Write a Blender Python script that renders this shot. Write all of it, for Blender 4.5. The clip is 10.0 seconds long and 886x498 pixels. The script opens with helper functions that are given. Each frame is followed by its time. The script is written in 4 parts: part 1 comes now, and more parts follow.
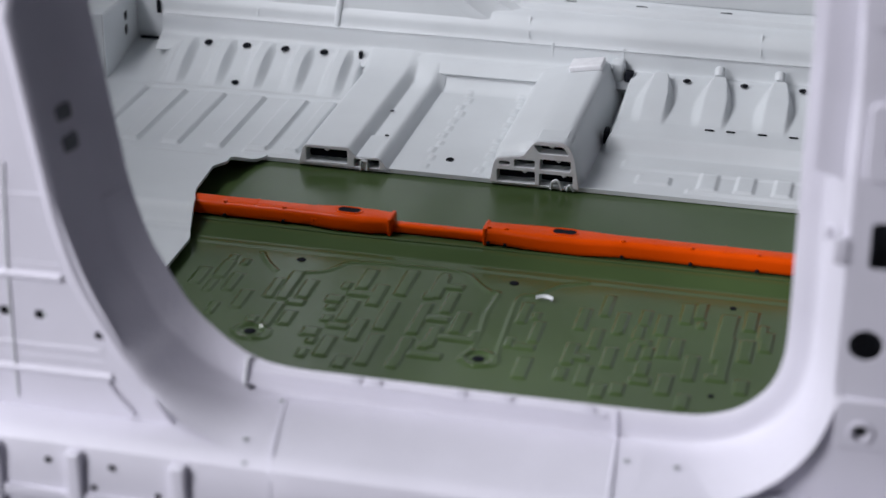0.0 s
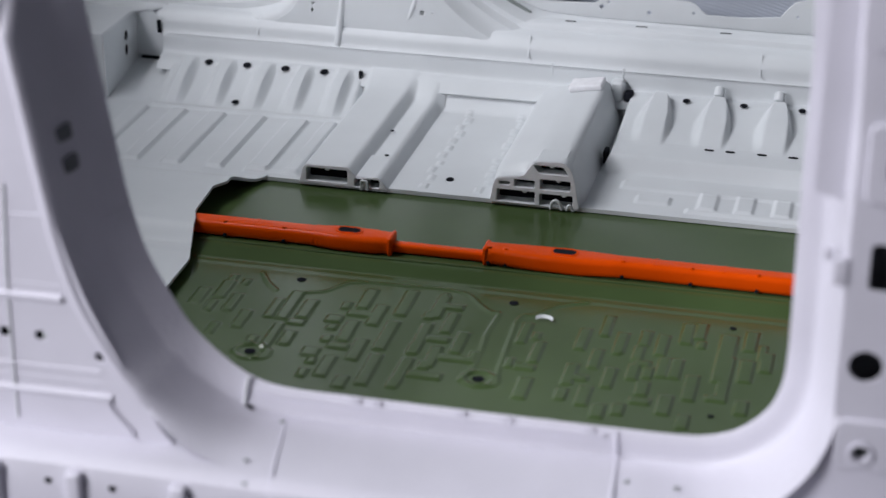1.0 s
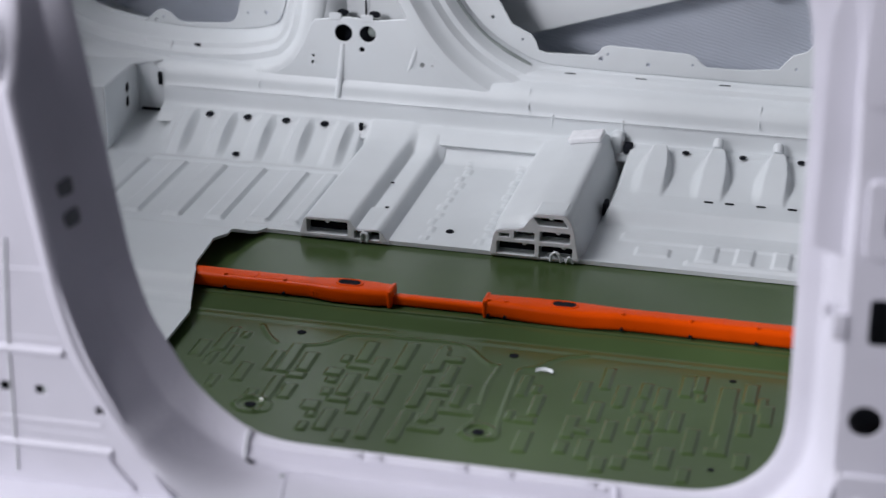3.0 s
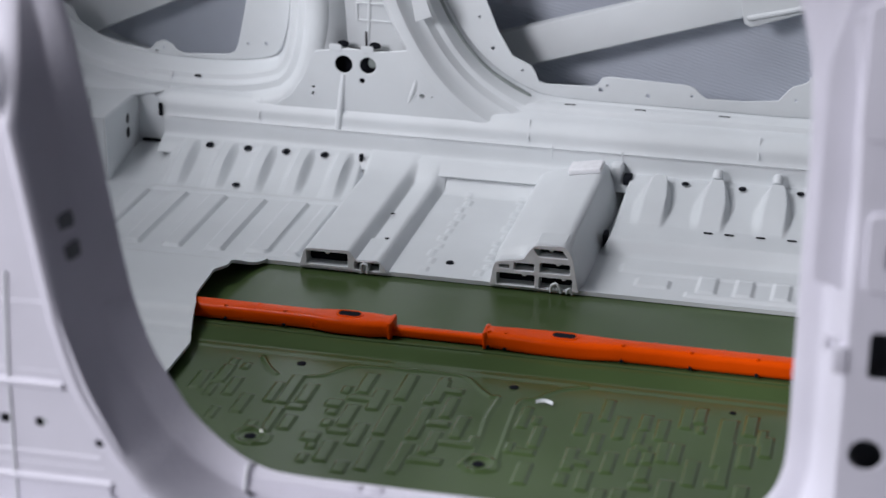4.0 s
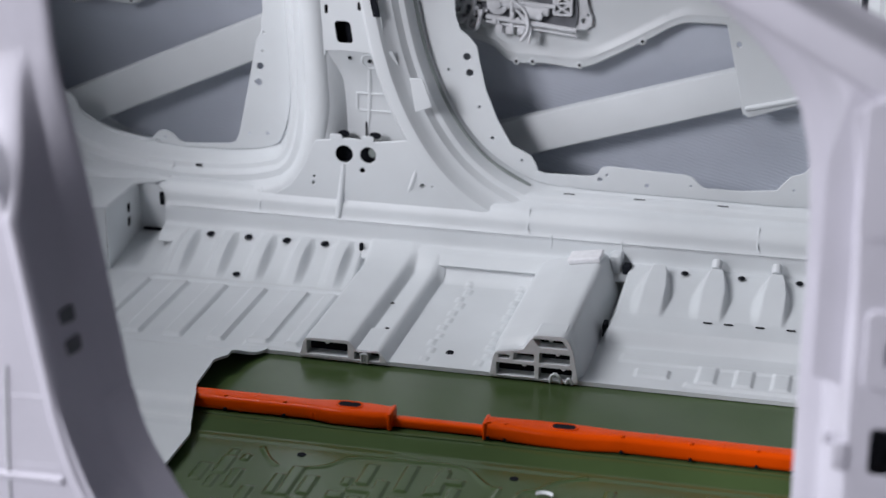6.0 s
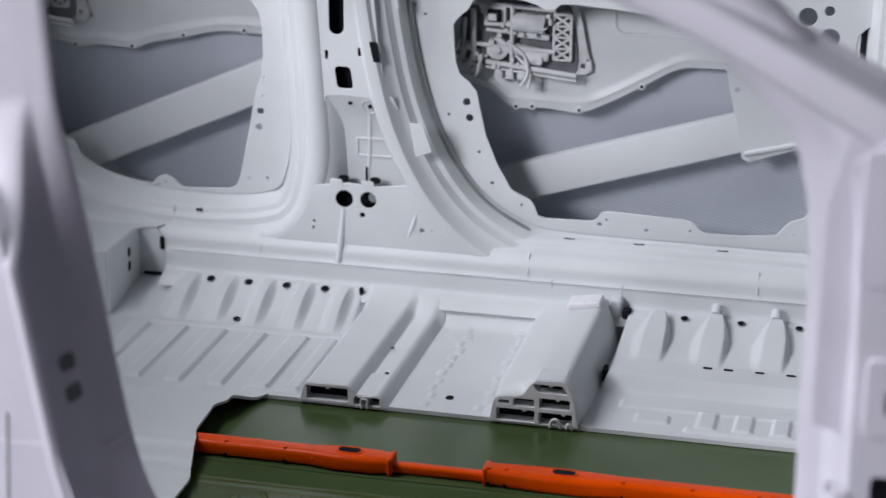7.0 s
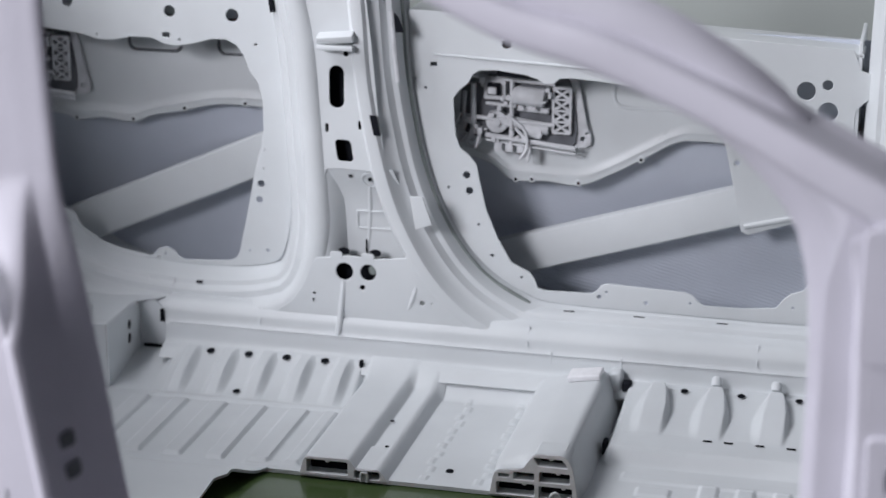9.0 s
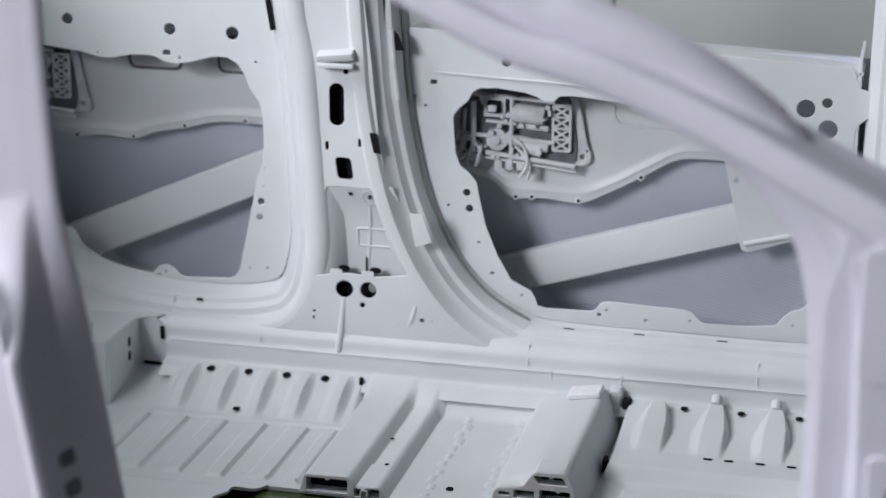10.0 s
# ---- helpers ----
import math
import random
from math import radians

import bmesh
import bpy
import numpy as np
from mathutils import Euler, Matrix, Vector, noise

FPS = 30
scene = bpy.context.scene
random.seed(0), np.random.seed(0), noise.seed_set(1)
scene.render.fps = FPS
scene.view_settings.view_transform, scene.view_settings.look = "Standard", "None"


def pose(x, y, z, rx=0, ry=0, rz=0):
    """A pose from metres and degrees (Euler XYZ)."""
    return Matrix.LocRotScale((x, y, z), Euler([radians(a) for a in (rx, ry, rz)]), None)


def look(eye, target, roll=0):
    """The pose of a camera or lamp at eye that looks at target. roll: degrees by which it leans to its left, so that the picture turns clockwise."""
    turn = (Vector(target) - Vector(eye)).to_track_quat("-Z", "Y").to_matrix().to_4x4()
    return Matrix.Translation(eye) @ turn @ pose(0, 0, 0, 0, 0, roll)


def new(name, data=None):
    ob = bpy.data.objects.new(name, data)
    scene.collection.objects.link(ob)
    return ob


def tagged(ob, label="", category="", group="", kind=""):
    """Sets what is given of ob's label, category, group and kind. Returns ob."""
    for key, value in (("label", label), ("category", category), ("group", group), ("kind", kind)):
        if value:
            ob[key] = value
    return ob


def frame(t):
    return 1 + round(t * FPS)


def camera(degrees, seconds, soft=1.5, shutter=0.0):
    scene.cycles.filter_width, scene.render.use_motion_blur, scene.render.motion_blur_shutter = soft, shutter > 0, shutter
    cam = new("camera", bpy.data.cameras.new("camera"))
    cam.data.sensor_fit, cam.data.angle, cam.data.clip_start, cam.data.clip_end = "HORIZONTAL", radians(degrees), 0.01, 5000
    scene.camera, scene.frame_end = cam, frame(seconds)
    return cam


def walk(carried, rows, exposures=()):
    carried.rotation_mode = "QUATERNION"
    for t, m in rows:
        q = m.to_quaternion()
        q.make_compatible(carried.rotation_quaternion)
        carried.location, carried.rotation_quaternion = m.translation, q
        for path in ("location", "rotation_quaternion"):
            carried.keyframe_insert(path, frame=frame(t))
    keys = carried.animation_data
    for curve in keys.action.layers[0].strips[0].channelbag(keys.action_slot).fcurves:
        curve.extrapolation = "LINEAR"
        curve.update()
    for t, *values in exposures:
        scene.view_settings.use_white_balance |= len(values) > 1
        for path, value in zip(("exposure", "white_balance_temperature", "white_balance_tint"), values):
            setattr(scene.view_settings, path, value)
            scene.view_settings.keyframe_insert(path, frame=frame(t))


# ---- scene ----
cam = camera(25.145, 10.0, soft=1.5)
EYE_X, YAW, LEAN = 0.5955, 13.697, 0.219
PATH = [  # seconds, y, z, pitch
    (0, -2.5122, 1.6097, -25.179),
    (0.5, -2.5124, 1.6120, -24.960),
    (1, -2.5127, 1.6149, -24.671),
    (1.5, -2.5129, 1.6175, -24.424),
    (2, -2.5133, 1.6208, -24.099),
    (2.5, -2.5136, 1.6247, -23.719),
    (4, -2.5148, 1.6368, -22.543),
    (4.5, -2.5152, 1.6416, -22.086),
    (5, -2.5157, 1.6470, -21.555),
    (5.5, -2.5164, 1.6538, -20.892),
    (7, -2.5181, 1.6724, -19.093),
    (7.5, -2.5186, 1.6774, -18.600),
    (8, -2.5190, 1.6815, -18.202),
    (8.5, -2.5195, 1.6868, -17.694),
    (9, -2.5200, 1.6916, -17.224),
    (9.5, -2.5203, 1.6946, -16.935),
    (10, -2.5204, 1.6963, -16.772),
]
cam.data.dof.use_dof, cam.data.dof.focus_distance, cam.data.dof.aperture_fstop = True, 4.06, 2.3
walk(cam, [(t, pose(EYE_X, y, z, 90 + p, 0, YAW) @ pose(0, 0, 0, 0, 0, LEAN)) for t, y, z, p in PATH])

# ---------------------------------------------------------------- light
world = bpy.data.worlds.new("hall_light")
scene.world = world
world.use_nodes = True
back = world.node_tree.nodes["Background"]
back.inputs[0].default_value = (0.78, 0.82, 1.0, 1)
back.inputs[1].default_value = 0.05


def area(name, eye, target, size, power, colour):
    lamp = bpy.data.lights.new(name, "AREA")
    lamp.shape, lamp.size, lamp.size_y, lamp.energy, lamp.color = "RECTANGLE", size[0], size[1], power, colour
    ob = new(name, lamp)
    ob.matrix_world = look(eye, target)
    return ob


area("softbox_lamp", (-3.9, -0.1, 5.0), (-0.1, 1.1, 0.2), (2.4, 2.4), 275, (0.925, 0.935, 1.0))
area("front_lamp", (-3.2, -3.85, 2.95), (-0.1, 1.3, 0.4), (1.6, 1.5), 280, (0.93, 0.925, 1.0))
scene.view_settings.exposure = 0.0


# ---------------------------------------------------------------- materials
def material(name, colour, rough=0.5, metal=0.0, vary=0.06, scale=6.0, grain=0.1, grain_scale=350.0, coat=0.0, waves=0.0, shine=0.5):
    m = bpy.data.materials.new(name)
    m.use_nodes = True
    nt = m.node_tree
    b = nt.nodes["Principled BSDF"]
    b.inputs["Roughness"].default_value, b.inputs["Metallic"].default_value = rough, metal
    b.inputs["Specular IOR Level"].default_value = shine
    b.inputs["Coat Weight"].default_value, b.inputs["Coat Roughness"].default_value = coat, 0.12
    at = nt.nodes.new("ShaderNodeTexCoord")
    big = nt.nodes.new("ShaderNodeTexNoise")
    big.inputs["Scale"].default_value, big.inputs["Detail"].default_value = scale, 5
    nt.links.new(at.outputs["Object"], big.inputs["Vector"])
    ramp = nt.nodes.new("ShaderNodeValToRGB")
    lo, hi = ramp.color_ramp.elements
    lo.position, hi.position = 0.3, 0.7
    lo.color = tuple(c * (1 - vary) for c in colour) + (1,)
    hi.color = tuple(min(1, c * (1 + vary)) for c in colour) + (1,)
    nt.links.new(big.outputs["Fac"], ramp.inputs["Fac"])
    nt.links.new(ramp.outputs["Color"], b.inputs["Base Color"])
    fine = nt.nodes.new("ShaderNodeTexNoise")
    fine.inputs["Scale"].default_value, fine.inputs["Detail"].default_value = grain_scale, 3
    nt.links.new(at.outputs["Object"], fine.inputs["Vector"])
    bump = nt.nodes.new("ShaderNodeBump")
    bump.inputs["Strength"].default_value, bump.inputs["Distance"].default_value = grain, 0.001
    nt.links.new(fine.outputs["Fac"], bump.inputs["Height"])
    out = bump
    if waves:
        wave = nt.nodes.new("ShaderNodeTexWave")
        wave.wave_type, wave.bands_direction = "BANDS", "Z"
        tilt = nt.nodes.new("ShaderNodeMapping")
        tilt.inputs["Rotation"].default_value = (0, radians(-14), 0)
        nt.links.new(at.outputs["Object"], tilt.inputs["Vector"])
        wave.inputs["Scale"].default_value, wave.inputs["Distortion"].default_value = 38, 6.0
        wave.inputs["Detail"].default_value, wave.inputs["Detail Scale"].default_value = 1, 0.25
        nt.links.new(tilt.outputs["Vector"], wave.inputs["Vector"])
        second = nt.nodes.new("ShaderNodeBump")
        second.inputs["Distance"].default_value = 0.0012
        split, low = nt.nodes.new("ShaderNodeSeparateXYZ"), nt.nodes.new("ShaderNodeMapRange")
        nt.links.new(at.outputs["Object"], split.inputs["Vector"])
        nt.links.new(split.outputs["Z"], low.inputs["Value"])
        for key, value in (("From Min", 0.44), ("From Max", 0.30), ("To Min", 0.0), ("To Max", waves)):
            low.inputs[key].default_value = value
        nt.links.new(low.outputs["Result"], second.inputs["Strength"])
        nt.links.new(wave.outputs["Fac"], second.inputs["Height"])
        nt.links.new(bump.outputs["Normal"], second.inputs["Normal"])
        out = second
    nt.links.new(out.outputs["Normal"], b.inputs["Normal"])
    rr = nt.nodes.new("ShaderNodeMapRange")
    rr.inputs["To Min"].default_value, rr.inputs["To Max"].default_value = max(0.02, rough - 0.08), min(1, rough + 0.08)
    nt.links.new(big.outputs["Fac"], rr.inputs["Value"])
    nt.links.new(rr.outputs["Result"], b.inputs["Roughness"])
    return m


WHITE = material("white_primer", (0.648, 0.634, 0.702), 0.48, vary=0.05, grain=0.8, grain_scale=130)
INNER = material("pale_grey_primer", (0.655, 0.682, 0.696), 0.45, vary=0.04, grain=0.16, grain_scale=300)
# SKIN is a darker, bluer primer: the shade inside the doors is in its colour.
SKIN = material("shaded_skin_primer", (0.525, 0.558, 0.628), 0.5, vary=0.04, grain=0.3, grain_scale=420, waves=1.0)
GREEN = material("olive_green_enamel", (0.055, 0.088, 0.031), 0.20, vary=0.12, scale=4, grain=0.10, grain_scale=160, coat=0.0)
ORANGE = material("orange_enamel", (0.76, 0.072, 0.0006), 0.24, vary=0.10, scale=9, grain=0.35, grain_scale=120, coat=0.0, shine=0.14)
# Black for painted shade in openings and cells; bolts and a seam share it.
DARK = material("black_shade_and_parts", (0.012, 0.013, 0.017), 0.9, vary=0.3, grain=0.0, shine=0.05)
# Lighter copy of the primer: the brightness of lit front edges is in its colour.
EDGE = material("lit_edge_primer", (0.80, 0.80, 0.82), 0.5, vary=0.06, scale=60, grain=0.5, grain_scale=300)
# Grey for shade in the door groove and on the recessed boss; weld spots too.
MID_GREY = material("grey_shade_and_welds", (0.24, 0.27, 0.26), 0.6, vary=0.12, scale=20, grain=0.3)
METAL = material("grey_primed_casting", (0.62, 0.63, 0.65), 0.5, vary=0.1, scale=40, grain=0.3, grain_scale=500)
# Dark grey for painted shade: behind the drive, in recesses and openings.
DARK_GREY = material("dark_grey_shade", (0.13, 0.135, 0.15), 0.55, vary=0.2, scale=30, grain=0.2)
CONCRETE = material("grey_floor_paint", (0.05, 0.052, 0.06), 0.6, vary=0.15, scale=2, grain=0.2, grain_scale=90)
DARKWALL = material("light_absorbing_black", (0.035, 0.036, 0.05), 0.8, vary=0.2, scale=1.0, grain=0.1, grain_scale=60)
WALL = material("hall_wall_paint", (0.55, 0.59, 0.56), 0.7, vary=0.05, scale=1.2, grain=0.1, grain_scale=80)


# ---------------------------------------------------------------- mesh helpers
def part(name, mesh, mat, parent=None, label="", smooth=True, crease=35):
    """Links a mesh or a bmesh as one object."""
    if isinstance(mesh, bmesh.types.BMesh):
        me = bpy.data.meshes.new(name)
        mesh.to_mesh(me)
        mesh.free()
        mesh = me
    mesh.materials.clear()
    mesh.materials.append(mat)
    if smooth:
        mesh.shade_smooth()
        mesh.set_sharp_from_angle(angle=radians(crease))
    ob = new(name, mesh)
    if parent:
        ob.parent = parent
    if label:
        tagged(ob, label)
    return ob


def thing(name, label, category, group="", kind=""):
    return tagged(new(name), label, category, group, kind)


def spline(points, n, even=True):
    """n points on a Catmull-Rom curve through the given points."""
    p = np.array(points, float)
    p = np.vstack([2 * p[0] - p[1], p, 2 * p[-1] - p[-2]])
    fine = []
    for i in range(1, len(p) - 2):
        for s in np.linspace(0, 1, 24, endpoint=False):
            a, b, c, d = p[i - 1], p[i], p[i + 1], p[i + 2]
            fine.append(0.5 * (2 * b + (c - a) * s + (2 * a - 5 * b + 4 * c - d) * s * s + (3 * b - a - 3 * c + d) * s ** 3))
    fine = np.array(fine + [p[-2]])
    run = np.concatenate([[0], np.cumsum(np.linalg.norm(np.diff(fine, axis=0), axis=1))])
    at = np.linspace(0, run[-1], n)
    return np.stack([np.interp(at, run, fine[:, k]) for k in range(p.shape[1])], 1)


def grid_mesh(name, pts, thick=0.0):
    """A quad mesh over an array (rows, columns, 3); thick: a second skin below along the normals."""
    r, c, _ = pts.shape
    idx = np.arange(r * c).reshape(r, c)
    quads = np.stack([idx[:-1, :-1], idx[:-1, 1:], idx[1:, 1:], idx[1:, :-1]], -1).reshape(-1, 4)
    verts = pts.reshape(-1, 3)
    if thick:
        du, dv = np.gradient(pts, axis=1), np.gradient(pts, axis=0)
        nrm = np.cross(du, dv)
        nrm /= np.linalg.norm(nrm, axis=2, keepdims=True) + 1e-12
        under = (pts - nrm * thick).reshape(-1, 3)
        n = r * c
        ring = np.concatenate([idx[0, :], idx[1:, -1], idx[-1, -2::-1], idx[-2:0:-1, 0]])
        nxt = np.roll(ring, -1)
        side = np.stack([nxt, ring, ring + n, nxt + n], 1)
        quads = np.vstack([quads, quads[:, ::-1] + n, side])
        verts = np.vstack([verts, under])
    me = bpy.data.meshes.new(name)
    me.from_pydata(verts.tolist(), [], quads.tolist())
    me.validate()
    return me


def sheet(name, outline, holes=(), thick=0.003, bevel=0.0012, at=None, weld=False):
    """A flat plate with holes, rounded rims, in its own x and y; at: where it is laid."""
    cu = bpy.data.curves.new(name, "CURVE")
    cu.dimensions, cu.fill_mode = "2D", "BOTH"
    cu.extrude, cu.bevel_depth, cu.bevel_resolution = max(thick / 2 - bevel, 0.0002), bevel, 1
    cu.offset = -bevel
    for loop in (outline, *holes):
        sp = cu.splines.new("POLY")
        sp.points.add(len(loop) - 1)
        for q, (u, v) in zip(sp.points, loop):
            q.co = (u, v, 0, 1)
        sp.use_cyclic_u = True
    tmp = bpy.data.objects.new(name, cu)
    me = bpy.data.meshes.new_from_object(tmp)
    bpy.data.objects.remove(tmp)
    bpy.data.curves.remove(cu)
    if weld:
        bm = bmesh.new()
        bm.from_mesh(me)
        bmesh.ops.remove_doubles(bm, verts=bm.verts[:], dist=0.00005)
        bm.to_mesh(me)
        bm.free()
    if at is not None:
        me.transform(at)
    return me


def upright(y):
    """Lays a sheet's x, y into the world's x, z at that y."""
    return pose(0, y, 0, 90, 0, 0)


def disc_loop(u, v, r, n=20, squash=1.0):
    return [(u + r * math.cos(a), v + squash * r * math.sin(a)) for a in [-2 * math.pi * i / n for i in range(n)]]


def slot_loop(u, v, w, h, r, lean=0.0, n=5):
    """A rounded rectangle; lean shifts its top sideways."""
    r = min(r, w / 2 - 1e-4, h / 2 - 1e-4)
    out = []
    for cx, cy, a0 in ((1, 1, 0), (-1, 1, 90), (-1, -1, 180), (1, -1, 270)):
        for i in range(n):
            a = radians(a0 + 90 * i / (n - 1))
            x, y = cx * (w / 2 - r) + r * math.cos(a), cy * (h / 2 - r) + r * math.sin(a)
            out.append((u + x + lean * y / h, v + y))
    return out[::-1]


def rounded(points, n=90):
    return [tuple(p) for p in spline(list(points) + [points[0]], n + 1)[:-1]]


def block(size, centre, bevel=0.003, seg=2, turn=None):
    bm = bmesh.new()
    bmesh.ops.create_cube(bm, size=1)
    bmesh.ops.scale(bm, vec=size, verts=bm.verts)
    if bevel:
        bmesh.ops.bevel(bm, geom=bm.edges[:], offset=bevel, segments=seg, profile=0.6, affect="EDGES")
    if turn is not None:
        bmesh.ops.transform(bm, matrix=turn, verts=bm.verts)
    bmesh.ops.translate(bm, vec=centre, verts=bm.verts)
    return bm


def rod(a, b, r, n=14, bevel=0.0):
    a, b = Vector(a), Vector(b)
    bm = bmesh.new()
    bmesh.ops.create_cone(bm, cap_ends=True, segments=n, radius1=r, radius2=r, depth=(b - a).length)
    if bevel:
        rims = [e for e in bm.edges if len(e.link_faces) == 2 and any(len(f.verts) > 4 for f in e.link_faces)]
        bmesh.ops.bevel(bm, geom=rims, offset=bevel, segments=2, profile=0.6, affect="EDGES")
    m = Matrix.Translation((a + b) / 2) @ (b - a).to_track_quat("Z", "Y").to_matrix().to_4x4()
    bmesh.ops.transform(bm, matrix=m, verts=bm.verts)
    return bm


def pipe(points, r, n=8, count=30):
    """A bent round bar."""
    p = spline(points, count)
    t = np.gradient(p, axis=0)
    t /= np.linalg.norm(t, axis=1, keepdims=True)
    side = np.cross(t, (0.13, 0.31, 0.94))
    side /= np.linalg.norm(side, axis=1, keepdims=True)
    up = np.cross(side, t)
    a = np.linspace(0, 2 * np.pi, n + 1)
    pts = p[:, None] + r * (np.cos(a)[None, :, None] * side[:, None] + np.sin(a)[None, :, None] * up[:, None])
    return grid_mesh("pipe", pts)


def step(v, edge, soft):
    """0 below the edge, 1 above it, smooth over 2 * soft."""
    s = np.clip((v - edge + soft) / (2 * soft), 0, 1)
    return s * s * (3 - 2 * s)


def pad(x, y, x0, x1, y0, y1, soft=0.004):
    return step(x, x0, soft) * (1 - step(x, x1, soft)) * step(y, y0, soft) * (1 - step(y, y1, soft))


def dish(name, at, r, parent, normal=(0, 0, 1), mat=None):
    """Stands in for a drilled bore: a dark disc for its shade, with a turned-in rim."""
    n = Vector(normal)
    bm = bmesh.new()
    ring = []
    for rad, h in ((r * 1.25, 0.0002), (r * 1.05, 0.0012), (r, -0.0002), (r * 0.98, 0.0009)):
        ring.append([bm.verts.new((rad * math.cos(a), rad * math.sin(a), h)) for a in [2 * math.pi * i / 14 for i in range(14)]])
    for lo, hi in zip(ring[:2], ring[1:3]):
        for i in range(14):
            bm.faces.new((lo[i], lo[i - 1], hi[i - 1], hi[i]))
    bm.faces.new(ring[3])
    bmesh.ops.recalc_face_normals(bm, faces=bm.faces[:])
    bmesh.ops.transform(bm, matrix=Matrix.Translation(at) @ n.to_track_quat("Z", "Y").to_matrix().to_4x4(), verts=bm.verts)
    return part(name, bm, mat or DARK, parent)


# ---------------------------------------------------------------- the hall
def hall():
    part("floor", block((14, 12, 0.1), (0, 1, -0.292), 0), CONCRETE, smooth=False)
    tagged(bpy.data.objects["floor"], "plain grey painted hall floor", "floor", kind="structure")
    w = part("wall_north", block((14, 0.15, 5), (0, 4.2, 1.9), 0), WALL, smooth=False)
    tagged(w, "pale grey panelled hall wall", "wall", kind="structure")
    # Unseen dark wall, added to absorb light from the right.
    e = part("east_blocker", block((0.15, 12, 5), (2.6, 0.5, 1.9), 0), DARKWALL, smooth=False)
    tagged(e, "unseen dark wall added to cut light from the right", "wall", kind="structure")
    for i in range(8):
        part("panel_strip", block((0.03, 0.02, 5), (-4.45 + i, 4.118, 1.9), 0.004), WALL, w)


hall()


# ---------------------------------------------------------------- green tray
# pressed pads: x from, x to, y from, y to
REAR_PADS = [(-0.635, -0.612, 0.558, 0.627), (-0.600, -0.577, 0.592, 0.666), (-0.599, -0.583, 0.534, 0.582), (-0.566, -0.546, 0.543, 0.617), (-0.528, -0.507, 0.482, 0.556), (-0.483, -0.465, 0.535, 0.616), (-0.565, -0.549, 0.450, 0.496), (-0.483, -0.465, 0.426, 0.461), (-0.596, -0.580, 0.666, 0.692), (-0.566, -0.552, 0.653, 0.678)]
MIDDLE_PADS = [(-0.461, -0.438, 0.535, 0.652), (-0.426, -0.403, 0.548, 0.624), (-0.453, -0.435, 0.420, 0.519), (-0.435, -0.402, 0.519, 0.541), (-0.426, -0.404, 0.439, 0.495), (-0.330, -0.307, 0.610, 0.693), (-0.295, -0.272, 0.549, 0.634), (-0.339, -0.290, 0.579, 0.601), (-0.370, -0.340, 0.545, 0.574), (-0.329, -0.306, 0.477, 0.561), (-0.258, -0.235, 0.462, 0.576), (-0.338, -0.299, 0.448, 0.470), (-0.374, -0.344, 0.410, 0.444), (-0.294, -0.271, 0.413, 0.495), (-0.330, -0.307, 0.343, 0.420), (-0.254, -0.231, 0.330, 0.445), (-0.256, -0.233, 0.600, 0.706), (-0.356, -0.340, 0.601, 0.631), (-0.360, -0.340, 0.516, 0.538), (-0.289, -0.266, 0.312, 0.354), (-0.355, -0.337, 0.469, 0.496), (-0.358, -0.342, 0.333, 0.365), (-0.356, -0.340, 0.384, 0.406)]
STEPPED_PADS = [(-0.193, -0.170, 0.605, 0.698), (-0.191, -0.175, 0.669, 0.710), (-0.181, -0.138, 0.647, 0.669), (-0.201, -0.181, 0.598, 0.631), (-0.158, -0.138, 0.552, 0.634), (-0.157, -0.143, 0.601, 0.636), (-0.195, -0.175, 0.463, 0.580), (-0.190, -0.176, 0.541, 0.585), (-0.174, -0.133, 0.516, 0.538), (-0.197, -0.177, 0.460, 0.503), (-0.124, -0.103, 0.481, 0.564), (-0.157, -0.137, 0.421, 0.499), (-0.152, -0.138, 0.468, 0.500), (-0.137, -0.073, 0.452, 0.474), (-0.164, -0.144, 0.412, 0.441), (-0.197, -0.177, 0.342, 0.446), (-0.189, -0.175, 0.403, 0.447), (-0.175, -0.114, 0.379, 0.401), (-0.199, -0.179, 0.332, 0.372), (-0.086, -0.074, 0.470, 0.496)]
CENTRE_PADS = [(-0.019, -0.001, 0.547, 0.629), (0.016, 0.034, 0.481, 0.561), (-0.020, -0.006, 0.453, 0.490), (0.015, 0.039, 0.349, 0.424), (-0.004, 0.034, 0.451, 0.473), (0.006, 0.020, 0.566, 0.595), (0.085, 0.105, 0.547, 0.632), (0.121, 0.138, 0.609, 0.693), (0.120, 0.139, 0.484, 0.558), (0.086, 0.106, 0.417, 0.495), (0.153, 0.169, 0.546, 0.588), (0.153, 0.173, 0.551, 0.632), (0.194, 0.212, 0.590, 0.650), (0.190, 0.208, 0.534, 0.587), (0.225, 0.245, 0.560, 0.640), (0.190, 0.210, 0.460, 0.517), (0.153, 0.173, 0.421, 0.496), (0.121, 0.143, 0.352, 0.420), (0.084, 0.104, 0.362, 0.403)]
